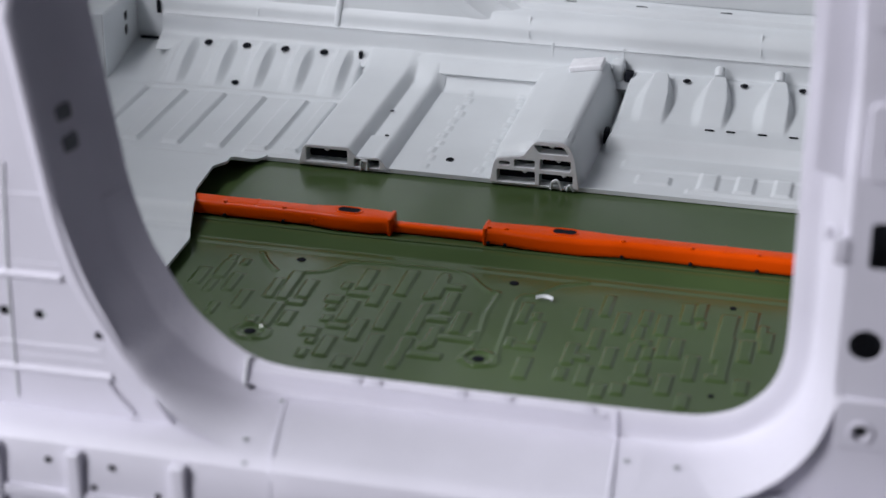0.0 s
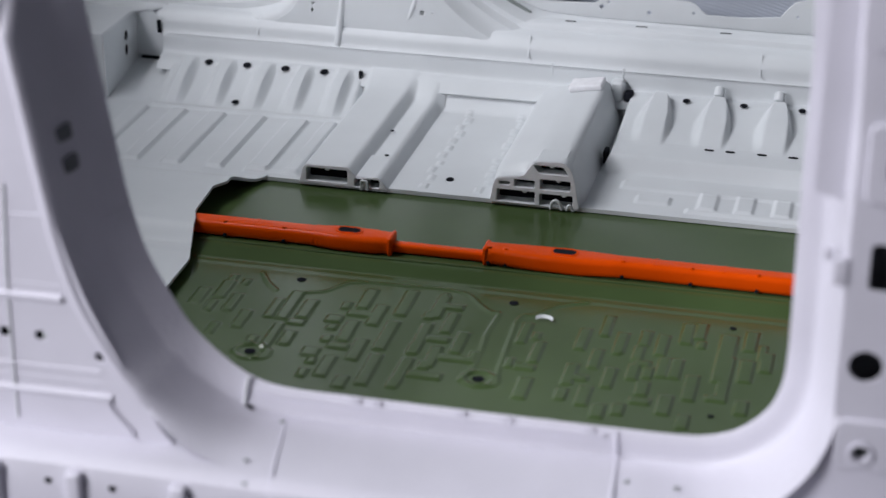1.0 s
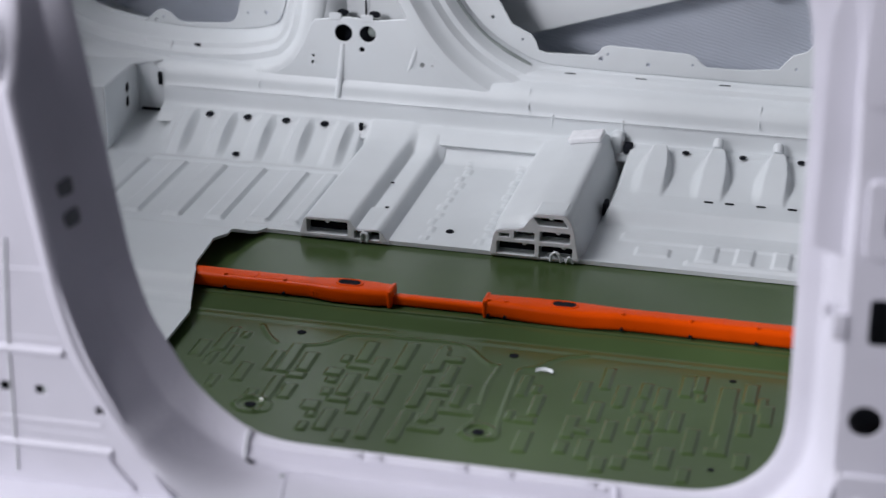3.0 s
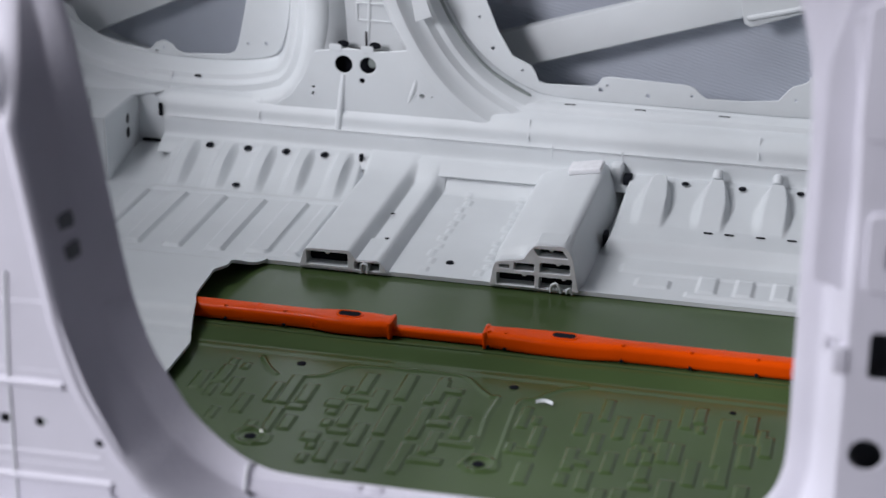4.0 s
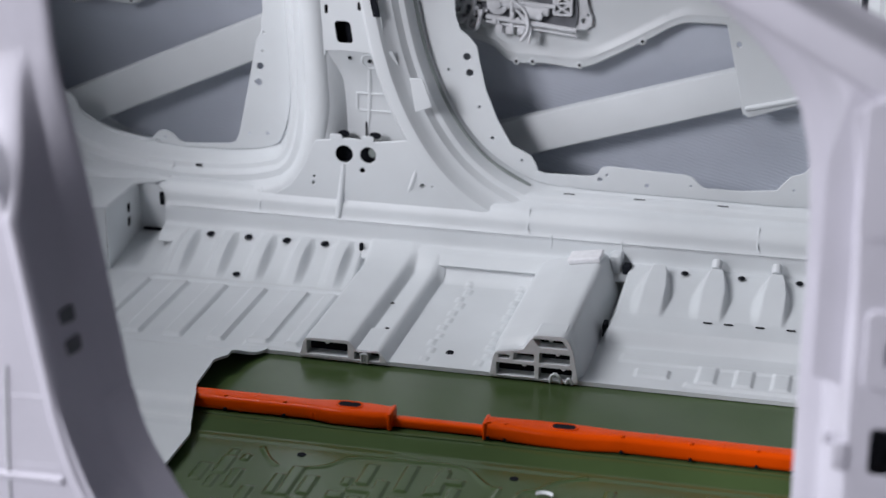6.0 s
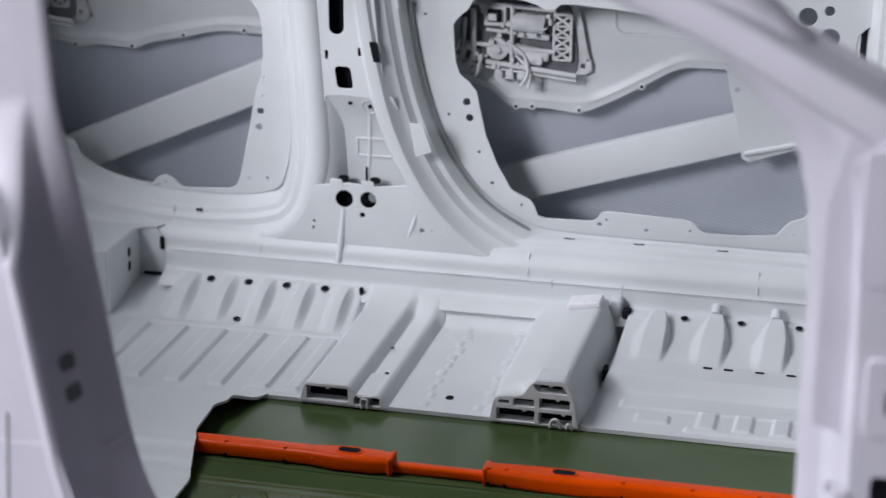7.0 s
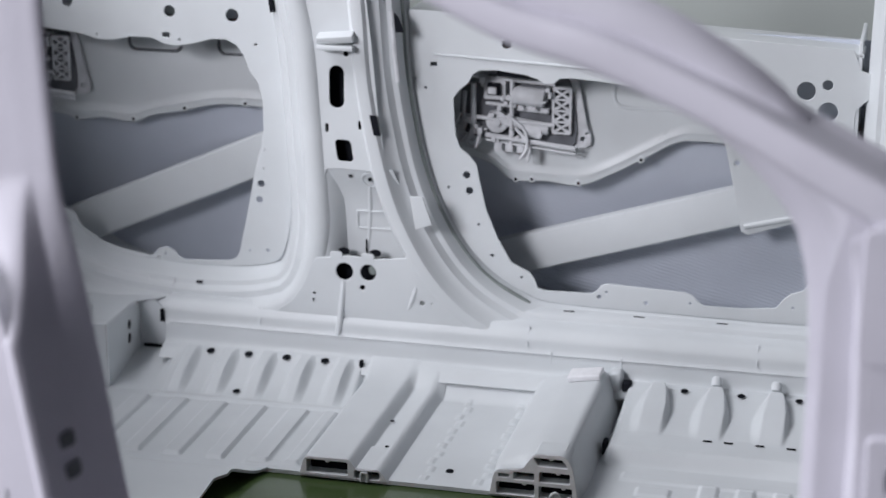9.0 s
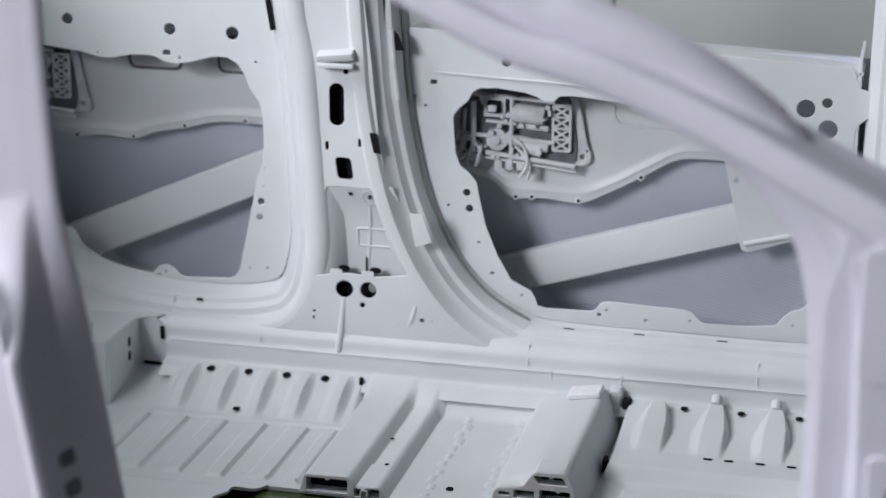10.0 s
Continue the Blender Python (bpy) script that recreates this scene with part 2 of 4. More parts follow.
FRONT_PADS = [(0.262, 0.284, 0.614, 0.695), (0.295, 0.309, 0.604, 0.631), (0.260, 0.280, 0.482, 0.555), (0.333, 0.363, 0.486, 0.667), (0.331, 0.367, 0.418, 0.440), (0.346, 0.366, 0.422, 0.582), (0.375, 0.397, 0.613, 0.690), (0.376, 0.400, 0.497, 0.579), (0.292, 0.314, 0.410, 0.500), (0.238, 0.258, 0.481, 0.556), (0.213, 0.235, 0.409, 0.460), (0.209, 0.244, 0.379, 0.401), (0.184, 0.206, 0.334, 0.374), (0.256, 0.280, 0.352, 0.421), (0.153, 0.175, 0.316, 0.364), (0.295, 0.315, 0.313, 0.361), (0.408, 0.430, 0.541, 0.615), (0.403, 0.417, 0.583, 0.641), (0.099, 0.129, 0.436, 0.458), (0.216, 0.234, 0.471, 0.512), (0.382, 0.404, 0.383, 0.432), (0.197, 0.225, 0.513, 0.535), (0.285, 0.305, 0.638, 0.702)]


def tray():
    t = thing("battery_tray", "glossy olive green pressed steel floor tray with embossed pads", "floor tray")
    nx, ny = 760, 520
    x, y = np.meshgrid(np.linspace(-1.0, 0.66, nx), np.linspace(0.03, 1.22, ny))
    z = 0.0172 * step(y, 0.772, 0.030) + 0.0015 * pad(x, y, -2, 2, 0.735, 0.75, 0.008)
    raised = np.zeros(x.shape)

    def emboss(x0, x1, y0, y1, soft=0.0035):
        nonlocal raised
        a, b = np.searchsorted(x[0], (x0 - 0.012, x1 + 0.012))
        g, h = np.searchsorted(y[:, 0], (y0 - 0.012, y1 + 0.012))
        raised[g:h, a:b] = np.maximum(raised[g:h, a:b], pad(x[g:h, a:b], y[g:h, a:b], x0, x1, y0, y1, soft))
    # narrow pressed pads, stepped and hooked, in five fields
    for field in (REAR_PADS, MIDDLE_PADS, STEPPED_PADS, CENTRE_PADS, FRONT_PADS):
        for box in field:
            emboss(*box)
    z = z + 0.0036 * raised
    # raised lines round the fields
    for pts in ([(-0.438, 0.65), (-0.405, 0.665), (-0.385, 0.69), (-0.369, 0.71), (-0.327, 0.72), (-0.263, 0.724), (-0.187, 0.728), (-0.144, 0.717), (-0.111, 0.679), (-0.087, 0.656), (-0.071, 0.651), (-0.075, 0.571), (-0.07, 0.495), (-0.071, 0.426), (-0.083, 0.389)],
                [(0.078, 0.734), (0.039, 0.717), (0.017, 0.695), (-0.003, 0.666), (-0.03, 0.647), (-0.031, 0.575), (-0.028, 0.505), (-0.025, 0.433), (-0.018, 0.397), (-0.026, 0.381), (-0.052, 0.374)],
                [(-0.541, 0.712), (-0.517, 0.674), (-0.493, 0.648)],
                [(-0.429, 0.415), (-0.426, 0.398), (-0.432, 0.384), (-0.45, 0.377)]):
        near = np.full(x.shape, 9.0)
        for px, py in spline(pts, 260):
            a, b = np.searchsorted(x[0], (px - 0.025, px + 0.025))
            g, h = np.searchsorted(y[:, 0], (py - 0.025, py + 0.025))
            near[g:h, a:b] = np.minimum(near[g:h, a:b], (x[g:h, a:b] - px) ** 2 + (y[g:h, a:b] - py) ** 2)
        z = z + 0.0022 * np.exp(-near / 0.0045 ** 2)
    for px, py in ((-0.462, 0.403), (-0.052, 0.401)):
        d = np.hypot(x - px, y - py)
        z = z + 0.003 * np.exp(-((d - 0.026) / 0.006) ** 2)
    part("tray_sheet", grid_mesh("tray_sheet", np.stack([x, y, z], -1), 0.002), GREEN, t)
    for px, py, r in ((-0.462, 0.702, 0.0072), (-0.053, 0.702, 0.0072), (-0.462, 0.403, 0.0085), (-0.052, 0.401, 0.0085), (0.349, 0.697, 0.005), (0.348, 0.368, 0.0045)):
        dish("drain_hole_shade", (px, py, 0.0006), r, t)
    flake = spline([(0.0, 0.641), (0.010, 0.648), (0.022, 0.647), (0.031, 0.641)], 8)
    ribbon = np.stack([np.column_stack([flake[:, 0], flake[:, 1] + d, np.full(8, 0.006 + (d > 0) * 0.004)]) for d in (-0.003, 0.003)])
    part("paint_chip", grid_mesh("paint_chip", ribbon, 0.001), INNER, t, "small bare chip in the green paint")

    ridge = [(-0.70, 0.802, 0.0165), (-0.40, 0.797, 0.017), (-0.1, 0.800, 0.017), (0.3, 0.800, 0.017), (0.62, 0.800, 0.0165)]
    part("edge_bead", pipe(ridge, 0.0035, count=60), GREEN, t)


tray()


# ---------------------------------------------------------------- orange beam
def beam():
    b = thing("cross_beam", "orange enamelled steel cross beam in two bolted sleeves", "beam")
    b.location.x = -0.012

    def sleeve(stations, n=26):
        rows = []
        for x, d, h, yc in stations:
            loop = slot_loop(yc, 0.019 + h / 2, d, h, min(d, h) * 0.3, n=6)
            rows.append([(x, u, v) for u, v in loop + loop[:1]])
        first, last = rows[0], rows[-1]
        cap = lambda r, dx: [(p[0] + dx, *(np.array(p[1:]) * 0 + np.mean([q[1:] for q in r], 0))) for p in r]
        return grid_mesh("sleeve", np.array([cap(first, 0), first] + rows + [last, cap(last, 0)], float))

    y0 = 0.832
    left = part("sleeve", sleeve([(-0.735, 0.040, 0.031, y0), (-0.47, 0.040, 0.031, y0), (-0.42, 0.054, 0.034, y0 - 0.004), (-0.345, 0.054, 0.034, y0 - 0.004),
                                  (-0.322, 0.046, 0.033, y0 - 0.002), (-0.305, 0.046, 0.033, y0 - 0.002)]), ORANGE, b)
    right = part("sleeve", sleeve([(-0.125, 0.042, 0.034, y0), (-0.10, 0.043, 0.034, y0), (-0.02, 0.054, 0.035, y0 - 0.003), (0.06, 0.055, 0.035, y0 - 0.004),
                                   (0.13, 0.041, 0.034, y0), (0.30, 0.041, 0.034, y0), (0.66, 0.041, 0.034, y0)]), ORANGE, b)
    part("push_rod", sleeve([(-0.315, 0.022, 0.019, y0), (-0.115, 0.022, 0.019, y0)]), ORANGE, b, "slim orange rod between the sleeves")
    part("collar", block((0.010, 0.049, 0.036), (-0.308, y0 - 0.002, 0.0355), 0.006), ORANGE, left)
    part("collar", block((0.010, 0.045, 0.037), (-0.122, y0, 0.036), 0.006), ORANGE, right)
    for host, xs, top in ((left, (-0.64, -0.52, -0.333), 0.050), (right, (-0.115, -0.082, 0.14, 0.268, 0.39), 0.053)):
        for x in xs:
            part("bolt", rod((x, y0 - 0.024, 0.025), (x, y0 - 0.016, 0.025), 0.0035, 8), DARK, host)
            part("bolt", rod((x, y0 - 0.012, top - 0.003), (x, y0 - 0.012, top + 0.0025), 0.0045, 10, 0.001), ORANGE, host)
        for x in [v + 0.06 for v in xs[:-1]]:
            part("seam", block((0.003, 0.030, 0.0015), (x, y0, top), 0.0006), ORANGE, host)
    for k in range(9):
        part("pleat", block((0.004, 0.004, 0.014), (-0.462 + 0.0085 * k, y0 - 0.0215 - 0.0055 * min(1, k / 5), 0.031), 0.0015), ORANGE, left)
    # Black plates inside the rims are the painted shade of the sleeves' slots.
    for host, x, z in ((left, -0.392, 0.0533), (right, 0.028, 0.0543)):
        part("slot_shade", sheet("slot_shade", slot_loop(x, y0 - 0.001, 0.046, 0.024, 0.011), (), 0.001, 0.0003, Matrix.Translation((0, 0, z))), DARK, host, "black plate for the shade in the sleeve's opening")
        part("slot_rim", sheet("slot_rim", slot_loop(x, y0 - 0.001, 0.054, 0.030, 0.014), (slot_loop(x, y0 - 0.001, 0.044, 0.022, 0.010),), 0.003, 0.001, Matrix.Translation((0, 0, z))), ORANGE, host)


beam()


# ---------------------------------------------------------------- pale floor
def cabin_floor():
    f = thing("floor_panel", "pale grey primed floor panel with pressed ribs, cut open", "floor panel")
    x, y = np.meshgrid(np.linspace(-1.45, 0.72, 760), np.linspace(1.105, 1.66, 230))
    z = np.full(x.shape, 0.028)
    for x0, x1 in ((-1.09, -1.05), (-0.995, -0.957), (-0.905, -0.865), (-0.809, -0.771), (-0.718, -0.672), (-0.635, -0.605)):
        z += 0.008 * pad(x, y, x0, x1, 1.125, 1.425, 0.0045)
    z += 0.005 * pad(x, y, -1.05, -0.585, 1.437, 1.458, 0.006)
    z += 0.004 * pad(x, y, -0.72, -0.60, 1.112, 1.14, 0.006)
    # rise to the sill with scoops
    left = (1 - step(x, -0.59, 0.012)) * step(x, -1.062, 0.014)
    rise = np.clip((y - 1.47) / 0.15, 0, 1)
    scoop = 0.5 - 0.5 * np.cos(2 * np.pi * (x + 0.969) / 0.093)
    z += left * (0.058 * rise ** 1.25 + 0.021 * np.clip(1.5 * scoop ** 2 - 0.15, 0, 1) * np.sin(np.pi * np.clip((y - 1.46) / 0.17, 0, 1)))
    z += (1 - step(x, -1.062, 0.014)) * 0.034 * np.clip((y - 1.46) / 0.19, 0, 1)
    mid = step(x, -0.42, 0.012) * (1 - step(x, -0.01, 0.012))
    z += mid * 0.055 * step(y, 1.588, 0.030)
    # front platform with bulges
    right = step(x, 0.012, 0.010)
    z += right * 0.033 * step(y, 1.312, 0.015)
    z += right * 0.030 * np.clip((y - 1.41) / 0.19, 0, 1)
    for cx in (0.085, 0.212, 0.343, 0.474, 0.6):
        wide = np.interp(y, (1.39, 1.45, 1.50, 1.56, 1.60, 1.63), (0.036, 0.042, 0.042, 0.032, 0.020, 0.010))
        u = (x - cx) / wide
        ridge = step(u, -0.68, 0.32) * (1 - step(u, 0.84, 0.16))
        z += 0.022 * ridge * step(y, 1.44, 0.055) * (1 - step(y, 1.605, 0.02)) * right
    for x0, x1, y0, y1 in ((0.10, 0.168, 1.155, 1.195), (0.205, 0.64, 1.127, 1.150), (0.225, 0.262, 1.14, 1.225), (0.300, 0.336, 1.14, 1.225), (0.375, 0.41, 1.14, 1.225), (0.06, 0.64, 1.222, 1.262)):
        z += 0.005 * pad(x, y, x0, x1, y0, y1, 0.005)
    # welded dashes beside the cross members
    rng = random.Random(2)
    for k in range(11):
        yy = 1.125 + 0.042 * k
        for cx in (-0.345, -0.225):
            off = 0.008 * (k % 2) + rng.uniform(-0.003, 0.003)
            z += 0.0026 * pad(x, y, cx + off, cx + off + rng.uniform(0.010, 0.016), yy, yy + rng.uniform(0.022, 0.034), 0.003)
    part("floor_sheet", grid_mesh("floor_sheet", np.stack([x, y, z], -1), 0.009), INNER, f)
    for k in range(4):
        dish("drain_hole_shade", (-0.969 + 0.093 * k, 1.605, 0.083), 0.008, f, (0, -0.4, 1))
    for px, py, pz in ((0.144, 1.59, 0.094), (0.269, 1.59, 0.094), (0.395, 1.59, 0.094), (-0.29, 1.179, 0.029), (-0.866, 1.487, 0.036)):
        dish("drain_hole_shade", (px, py, pz), 0.007, f, (0, -0.25, 1))
    for cx in (0.212, 0.343, 0.474):
        part("lug", rod((cx, 1.602, 0.104), (cx, 1.622, 0.118), 0.0115, 12, 0.004), INNER, f)
    # Solid black blocks painted in where only shade lies beside the crossmembers.
    part("gap_shade", block((0.010, 0.030, 0.030), (0.008, 1.350, 0.046), 0.003), DARK, f)
    part("gap_shade", block((0.020, 0.030, 0.022), (0.014, 1.606, 0.088), 0.006), DARK, f)
    part("gap_shade", block((0.009, 0.012, 0.018), (-0.602, 1.604, 0.084), 0.003), DARK, f)
    # Black plates laid on the platform for the shade in its slots.
    for px in (0.219, 0.263, 0.329, 0.394):
        part("slot_shade", sheet("slot_shade", slot_loop(px, 1.392, 0.020, 0.008, 0.004), (), 0.001, 0.0003, Matrix.Translation((0, 0, 0.0625))), DARK, f)


cabin_floor()


def folded(points, n, soft=0.0):
    """n points along straight folds, with the corners kept a little round."""
    p = np.array(points, float)
    run = np.concatenate([[0], np.cumsum(np.linalg.norm(np.diff(p, axis=0), axis=1))])
    at = np.linspace(0, run[-1], n)
    q = np.stack([np.interp(at, run, p[:, k]) for k in (0, 1)], 1)
    if soft:
        q[1:-1] = q[1:-1] * (1 - soft) + (q[:-2] + q[2:]) * soft / 2
    return q


def sawn_end(c, outline, cells, tilt):
    """The bright sawn rim, black blocks for the shade in the cells, and a burr or two."""
    holes = [slot_loop(x, z, w, h, 0.003, lean=tilt if z > 0.1 else 0) for x, z, w, h in cells]
    part("sawn_rim", sheet("sawn_rim", [tuple(p) for p in outline], holes, 0.003, 0.0010, upright(1.0985)), EDGE, c, "bright sawn rim of the section")
    rng = random.Random(len(cells))
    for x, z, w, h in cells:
        # Black block just behind the cut, painted shade for a deep cell.
        part("cell_shade", block((w + 0.002, 0.002, h + 0.002), (x, 1.128, z), 0), DARK, c, "black block for the shade inside the cell")
        if w > 0.05:
            u = x + rng.uniform(-0.1, 0.3) * w
            part("burr", rod((u, 1.099, z + h / 2 + 0.001), (u, 1.108, z + h / 2 - 0.003), 0.005, 10, 0.002), EDGE, c)


def rail_long():
    c = thing("crossmember", "low pale grey seat crossmember, sawn open to show its hollow cells", "crossmember", "seat crossmembers")
    out = [(-0.588, 0.024), (-0.581, 0.060), (-0.576, 0.066), (-0.486, 0.068), (-0.480, 0.062), (-0.476, 0.050), (-0.424, 0.052), (-0.417, 0.046), (-0.405, 0.024)]
    cells = [(-0.531, 0.047, 0.088, 0.029), (-0.463, 0.0375, 0.020, 0.018), (-0.432, 0.0375, 0.026, 0.018)]
    body = sheet("crossmember_body", out, [slot_loop(x, z, w, h, 0.004) for x, z, w, h in cells], 0.12, 0.001, pose(0, 1.160, 0, 90, 0, 0), True)
    part("crossmember_body", body, INNER, c, crease=18)
    # the folded cover runs back and climbs on to the sill
    fold = folded([(-0.592, 0.024), (-0.582, 0.061), (-0.576, 0.0675), (-0.486, 0.0695), (-0.479, 0.063), (-0.466, 0.046), (-0.458, 0.048), (-0.424, 0.0535), (-0.416, 0.048), (-0.398, 0.022)], 70, 0.5)
    sawn_end(c, fold[::-1], cells, 0)
    rows = []
    for yy, up in ((1.1, 0), (1.2, 0), (1.35, 0), (1.50, 0), (1.56, 0.001), (1.575, 0.002), (1.59, 0.004), (1.605, 0.008), (1.622, 0.014), (1.64, 0.024)):
        flat = np.interp(yy, (1.56, 1.60), (0, 0.85))
        zz = fold[:, 1] * (1 - flat) + 0.077 * flat
        rows.append(np.stack([fold[:, 0], np.full(70, yy), zz + up], 1))
    part("cover", grid_mesh("cover", np.array(rows)), INNER, c)
    part("weld_clip", pipe([(-0.458, 1.098, 0.022), (-0.457, 1.096, 0.042), (-0.450, 1.096, 0.043), (-0.444, 1.096, 0.040), (-0.445, 1.098, 0.022)], 0.0025), INNER, c)
    for px, py in ((-0.462, 1.36), (-0.436, 1.22)):
        dish("drain_hole_shade", (px, py, 0.0525), 0.004, c)


def rail_tall():
    c = thing("crossmember", "tall pale grey seat crossmember, sawn open to show stacked hollow cells", "crossmember", "seat crossmembers")
    out = [(-0.186, 0.022), (-0.178, 0.070), (-0.172, 0.078), (-0.118, 0.086), (-0.106, 0.106), (-0.094, 0.120), (-0.038, 0.122), (-0.026, 0.110), (-0.018, 0.090), (-0.008, 0.022)]
    cells = [(-0.134, 0.042, 0.078, 0.026), (-0.158, 0.069, 0.022, 0.008), (-0.117, 0.071, 0.042, 0.016),
             (-0.052, 0.040, 0.068, 0.026), (-0.054, 0.073, 0.062, 0.022), (-0.063, 0.105, 0.060, 0.017)]
    body = sheet("crossmember_body", out, [slot_loop(x, z, w, h, 0.003, lean=-0.012 if z > 0.1 else 0) for x, z, w, h in cells], 0.07, 0.001, pose(0, 1.135, 0, 90, 0, 0), True)
    part("crossmember_body", body, INNER, c, crease=18)
    # the folded cover loses its step behind the sawn end
    a = folded([(-0.188, 0.026), (-0.180, 0.071), (-0.173, 0.0795), (-0.119, 0.0875), (-0.107, 0.1075), (-0.095, 0.1215), (-0.037, 0.1235), (-0.024, 0.111), (-0.016, 0.091), (-0.005, 0.026)], 60, 0.5)
    b = folded([(-0.192, 0.026), (-0.181, 0.082), (-0.175, 0.088), (-0.125, 0.104), (-0.107, 0.110), (-0.088, 0.1145), (-0.040, 0.122), (-0.030, 0.116), (-0.018, 0.085), (0.002, 0.026)], 60, 0.5)
    sawn_end(c, a[::-1], cells, -0.012)
    rows = [np.insert((a + (b - a) * s) * (1, k) + (0, 0.0005), 1, yy, axis=1) for yy, s, k in ((1.1, 0, 1), (1.118, 0, 1), (1.124, 0.3, 1), (1.132, 0.8, 1), (1.14, 1, 1), (1.3, 1, 1), (1.45, 1, 1), (1.58, 1, 1), (1.60, 1, 0.99), (1.618, 1, 0.94), (1.635, 1, 0.80))]
    part("cover", grid_mesh("cover", np.array(rows)), INNER, c)
    part("pad", block((0.074, 0.058, 0.014), (-0.072, 1.560, 0.124), 0.005, 3, turn=pose(0, 0, 0, 0, -9, 0)), EDGE, c, "small raised pad near its end")
    part("end_tab", block((0.030, 0.04, 0.05), (-0.012, 1.618, 0.095), 0.012, 3), INNER, c)
    part("weld_clip", pipe([(-0.062, 1.098, 0.022), (-0.060, 1.096, 0.036), (-0.052, 1.096, 0.042), (-0.044, 1.096, 0.036), (-0.040, 1.098, 0.022)], 0.003), INNER, c)
    part("weld_clip", pipe([(-0.030, 1.098, 0.022), (-0.024, 1.096, 0.034), (-0.016, 1.098, 0.022)], 0.003), INNER, c)


rail_long()
rail_tall()


def rear_floor_piece():
    f = thing("floor_panel", "pale grey floor sheet beside the green tray with a ragged cut edge", "floor panel")
    ys = np.linspace(0.2, 1.11, 150)
    edge = np.interp(ys, (0.2, 0.56, 0.70, 0.745, 0.80, 0.84, 0.95, 0.972, 0.985, 1.02, 1.06, 1.11), (-0.68, -0.68, -0.682, -0.698, -0.706, -0.722, -0.728, -0.732, -0.708, -0.712, -0.69, -0.66))
    edge = np.convolve(np.pad(edge, 2, "edge"), np.ones(5) / 5, "valid")
    u = np.linspace(0, 1, 90)
    x = -1.45 + (edge[:, None] + 1.45) * u[None, :]
    y = np.repeat(ys[:, None], 90, 1)
    z = 0.022 + 0.036 * step(y, 0.765, 0.025) - 0.028 * step(y, 1.05, 0.04) + 0.004 * pad(x, y, -2, 2, 0.73, 0.745, 0.008)
    part("floor_sheet", grid_mesh("floor_sheet", np.stack([x, y, z], -1), 0.006), INNER, f)


rear_floor_piece()


# ---------------------------------------------------------------- far body side
def swept(curve, rows, n, flip=False, thick=0.0, name="flange"):
    """Loft along an x, z curve: each row has an outward offset and a depth y, or lists of them keyed by the run 0..1."""
    c = spline(curve, n)
    t = np.gradient(c, axis=0)
    t /= np.linalg.norm(t, axis=1, keepdims=True)
    nrm = np.stack([t[:, 1], -t[:, 0]], 1) * (-1 if flip else 1)
    out = []
    for off, dep in rows:
        p = c + nrm * np.asarray(off).reshape(-1, 1)
        out.append(np.stack([p[:, 0], np.broadcast_to(dep, n), p[:, 1]], 1))
    return grid_mesh(name, np.array(out), thick)


R_OPEN = [(-0.56, 1.20), (-0.548, 0.95), (-0.543, 0.875), (-0.53, 0.721), (-0.49, 0.526), (-0.43, 0.383), (-0.349, 0.28), (-0.242, 0.216), (-0.15, 0.203), (0.05, 0.200), (0.36, 0.198), (0.44, 0.21), (0.485, 0.26), (0.50, 0.40), (0.51, 1.0)]
L_OPEN = [(-0.862, 1.20), (-0.85, 0.938), (-0.829, 0.81), (-0.818, 0.679), (-0.806, 0.478), (-0.804, 0.368), (-0.827, 0.270), (-0.869, 0.245), (-0.968, 0.231), (-1.111, 0.231), (-1.255, 0.25), (-1.341, 0.286), (-1.50, 0.40), (-1.60, 0.62), (-1.62, 1.2)]


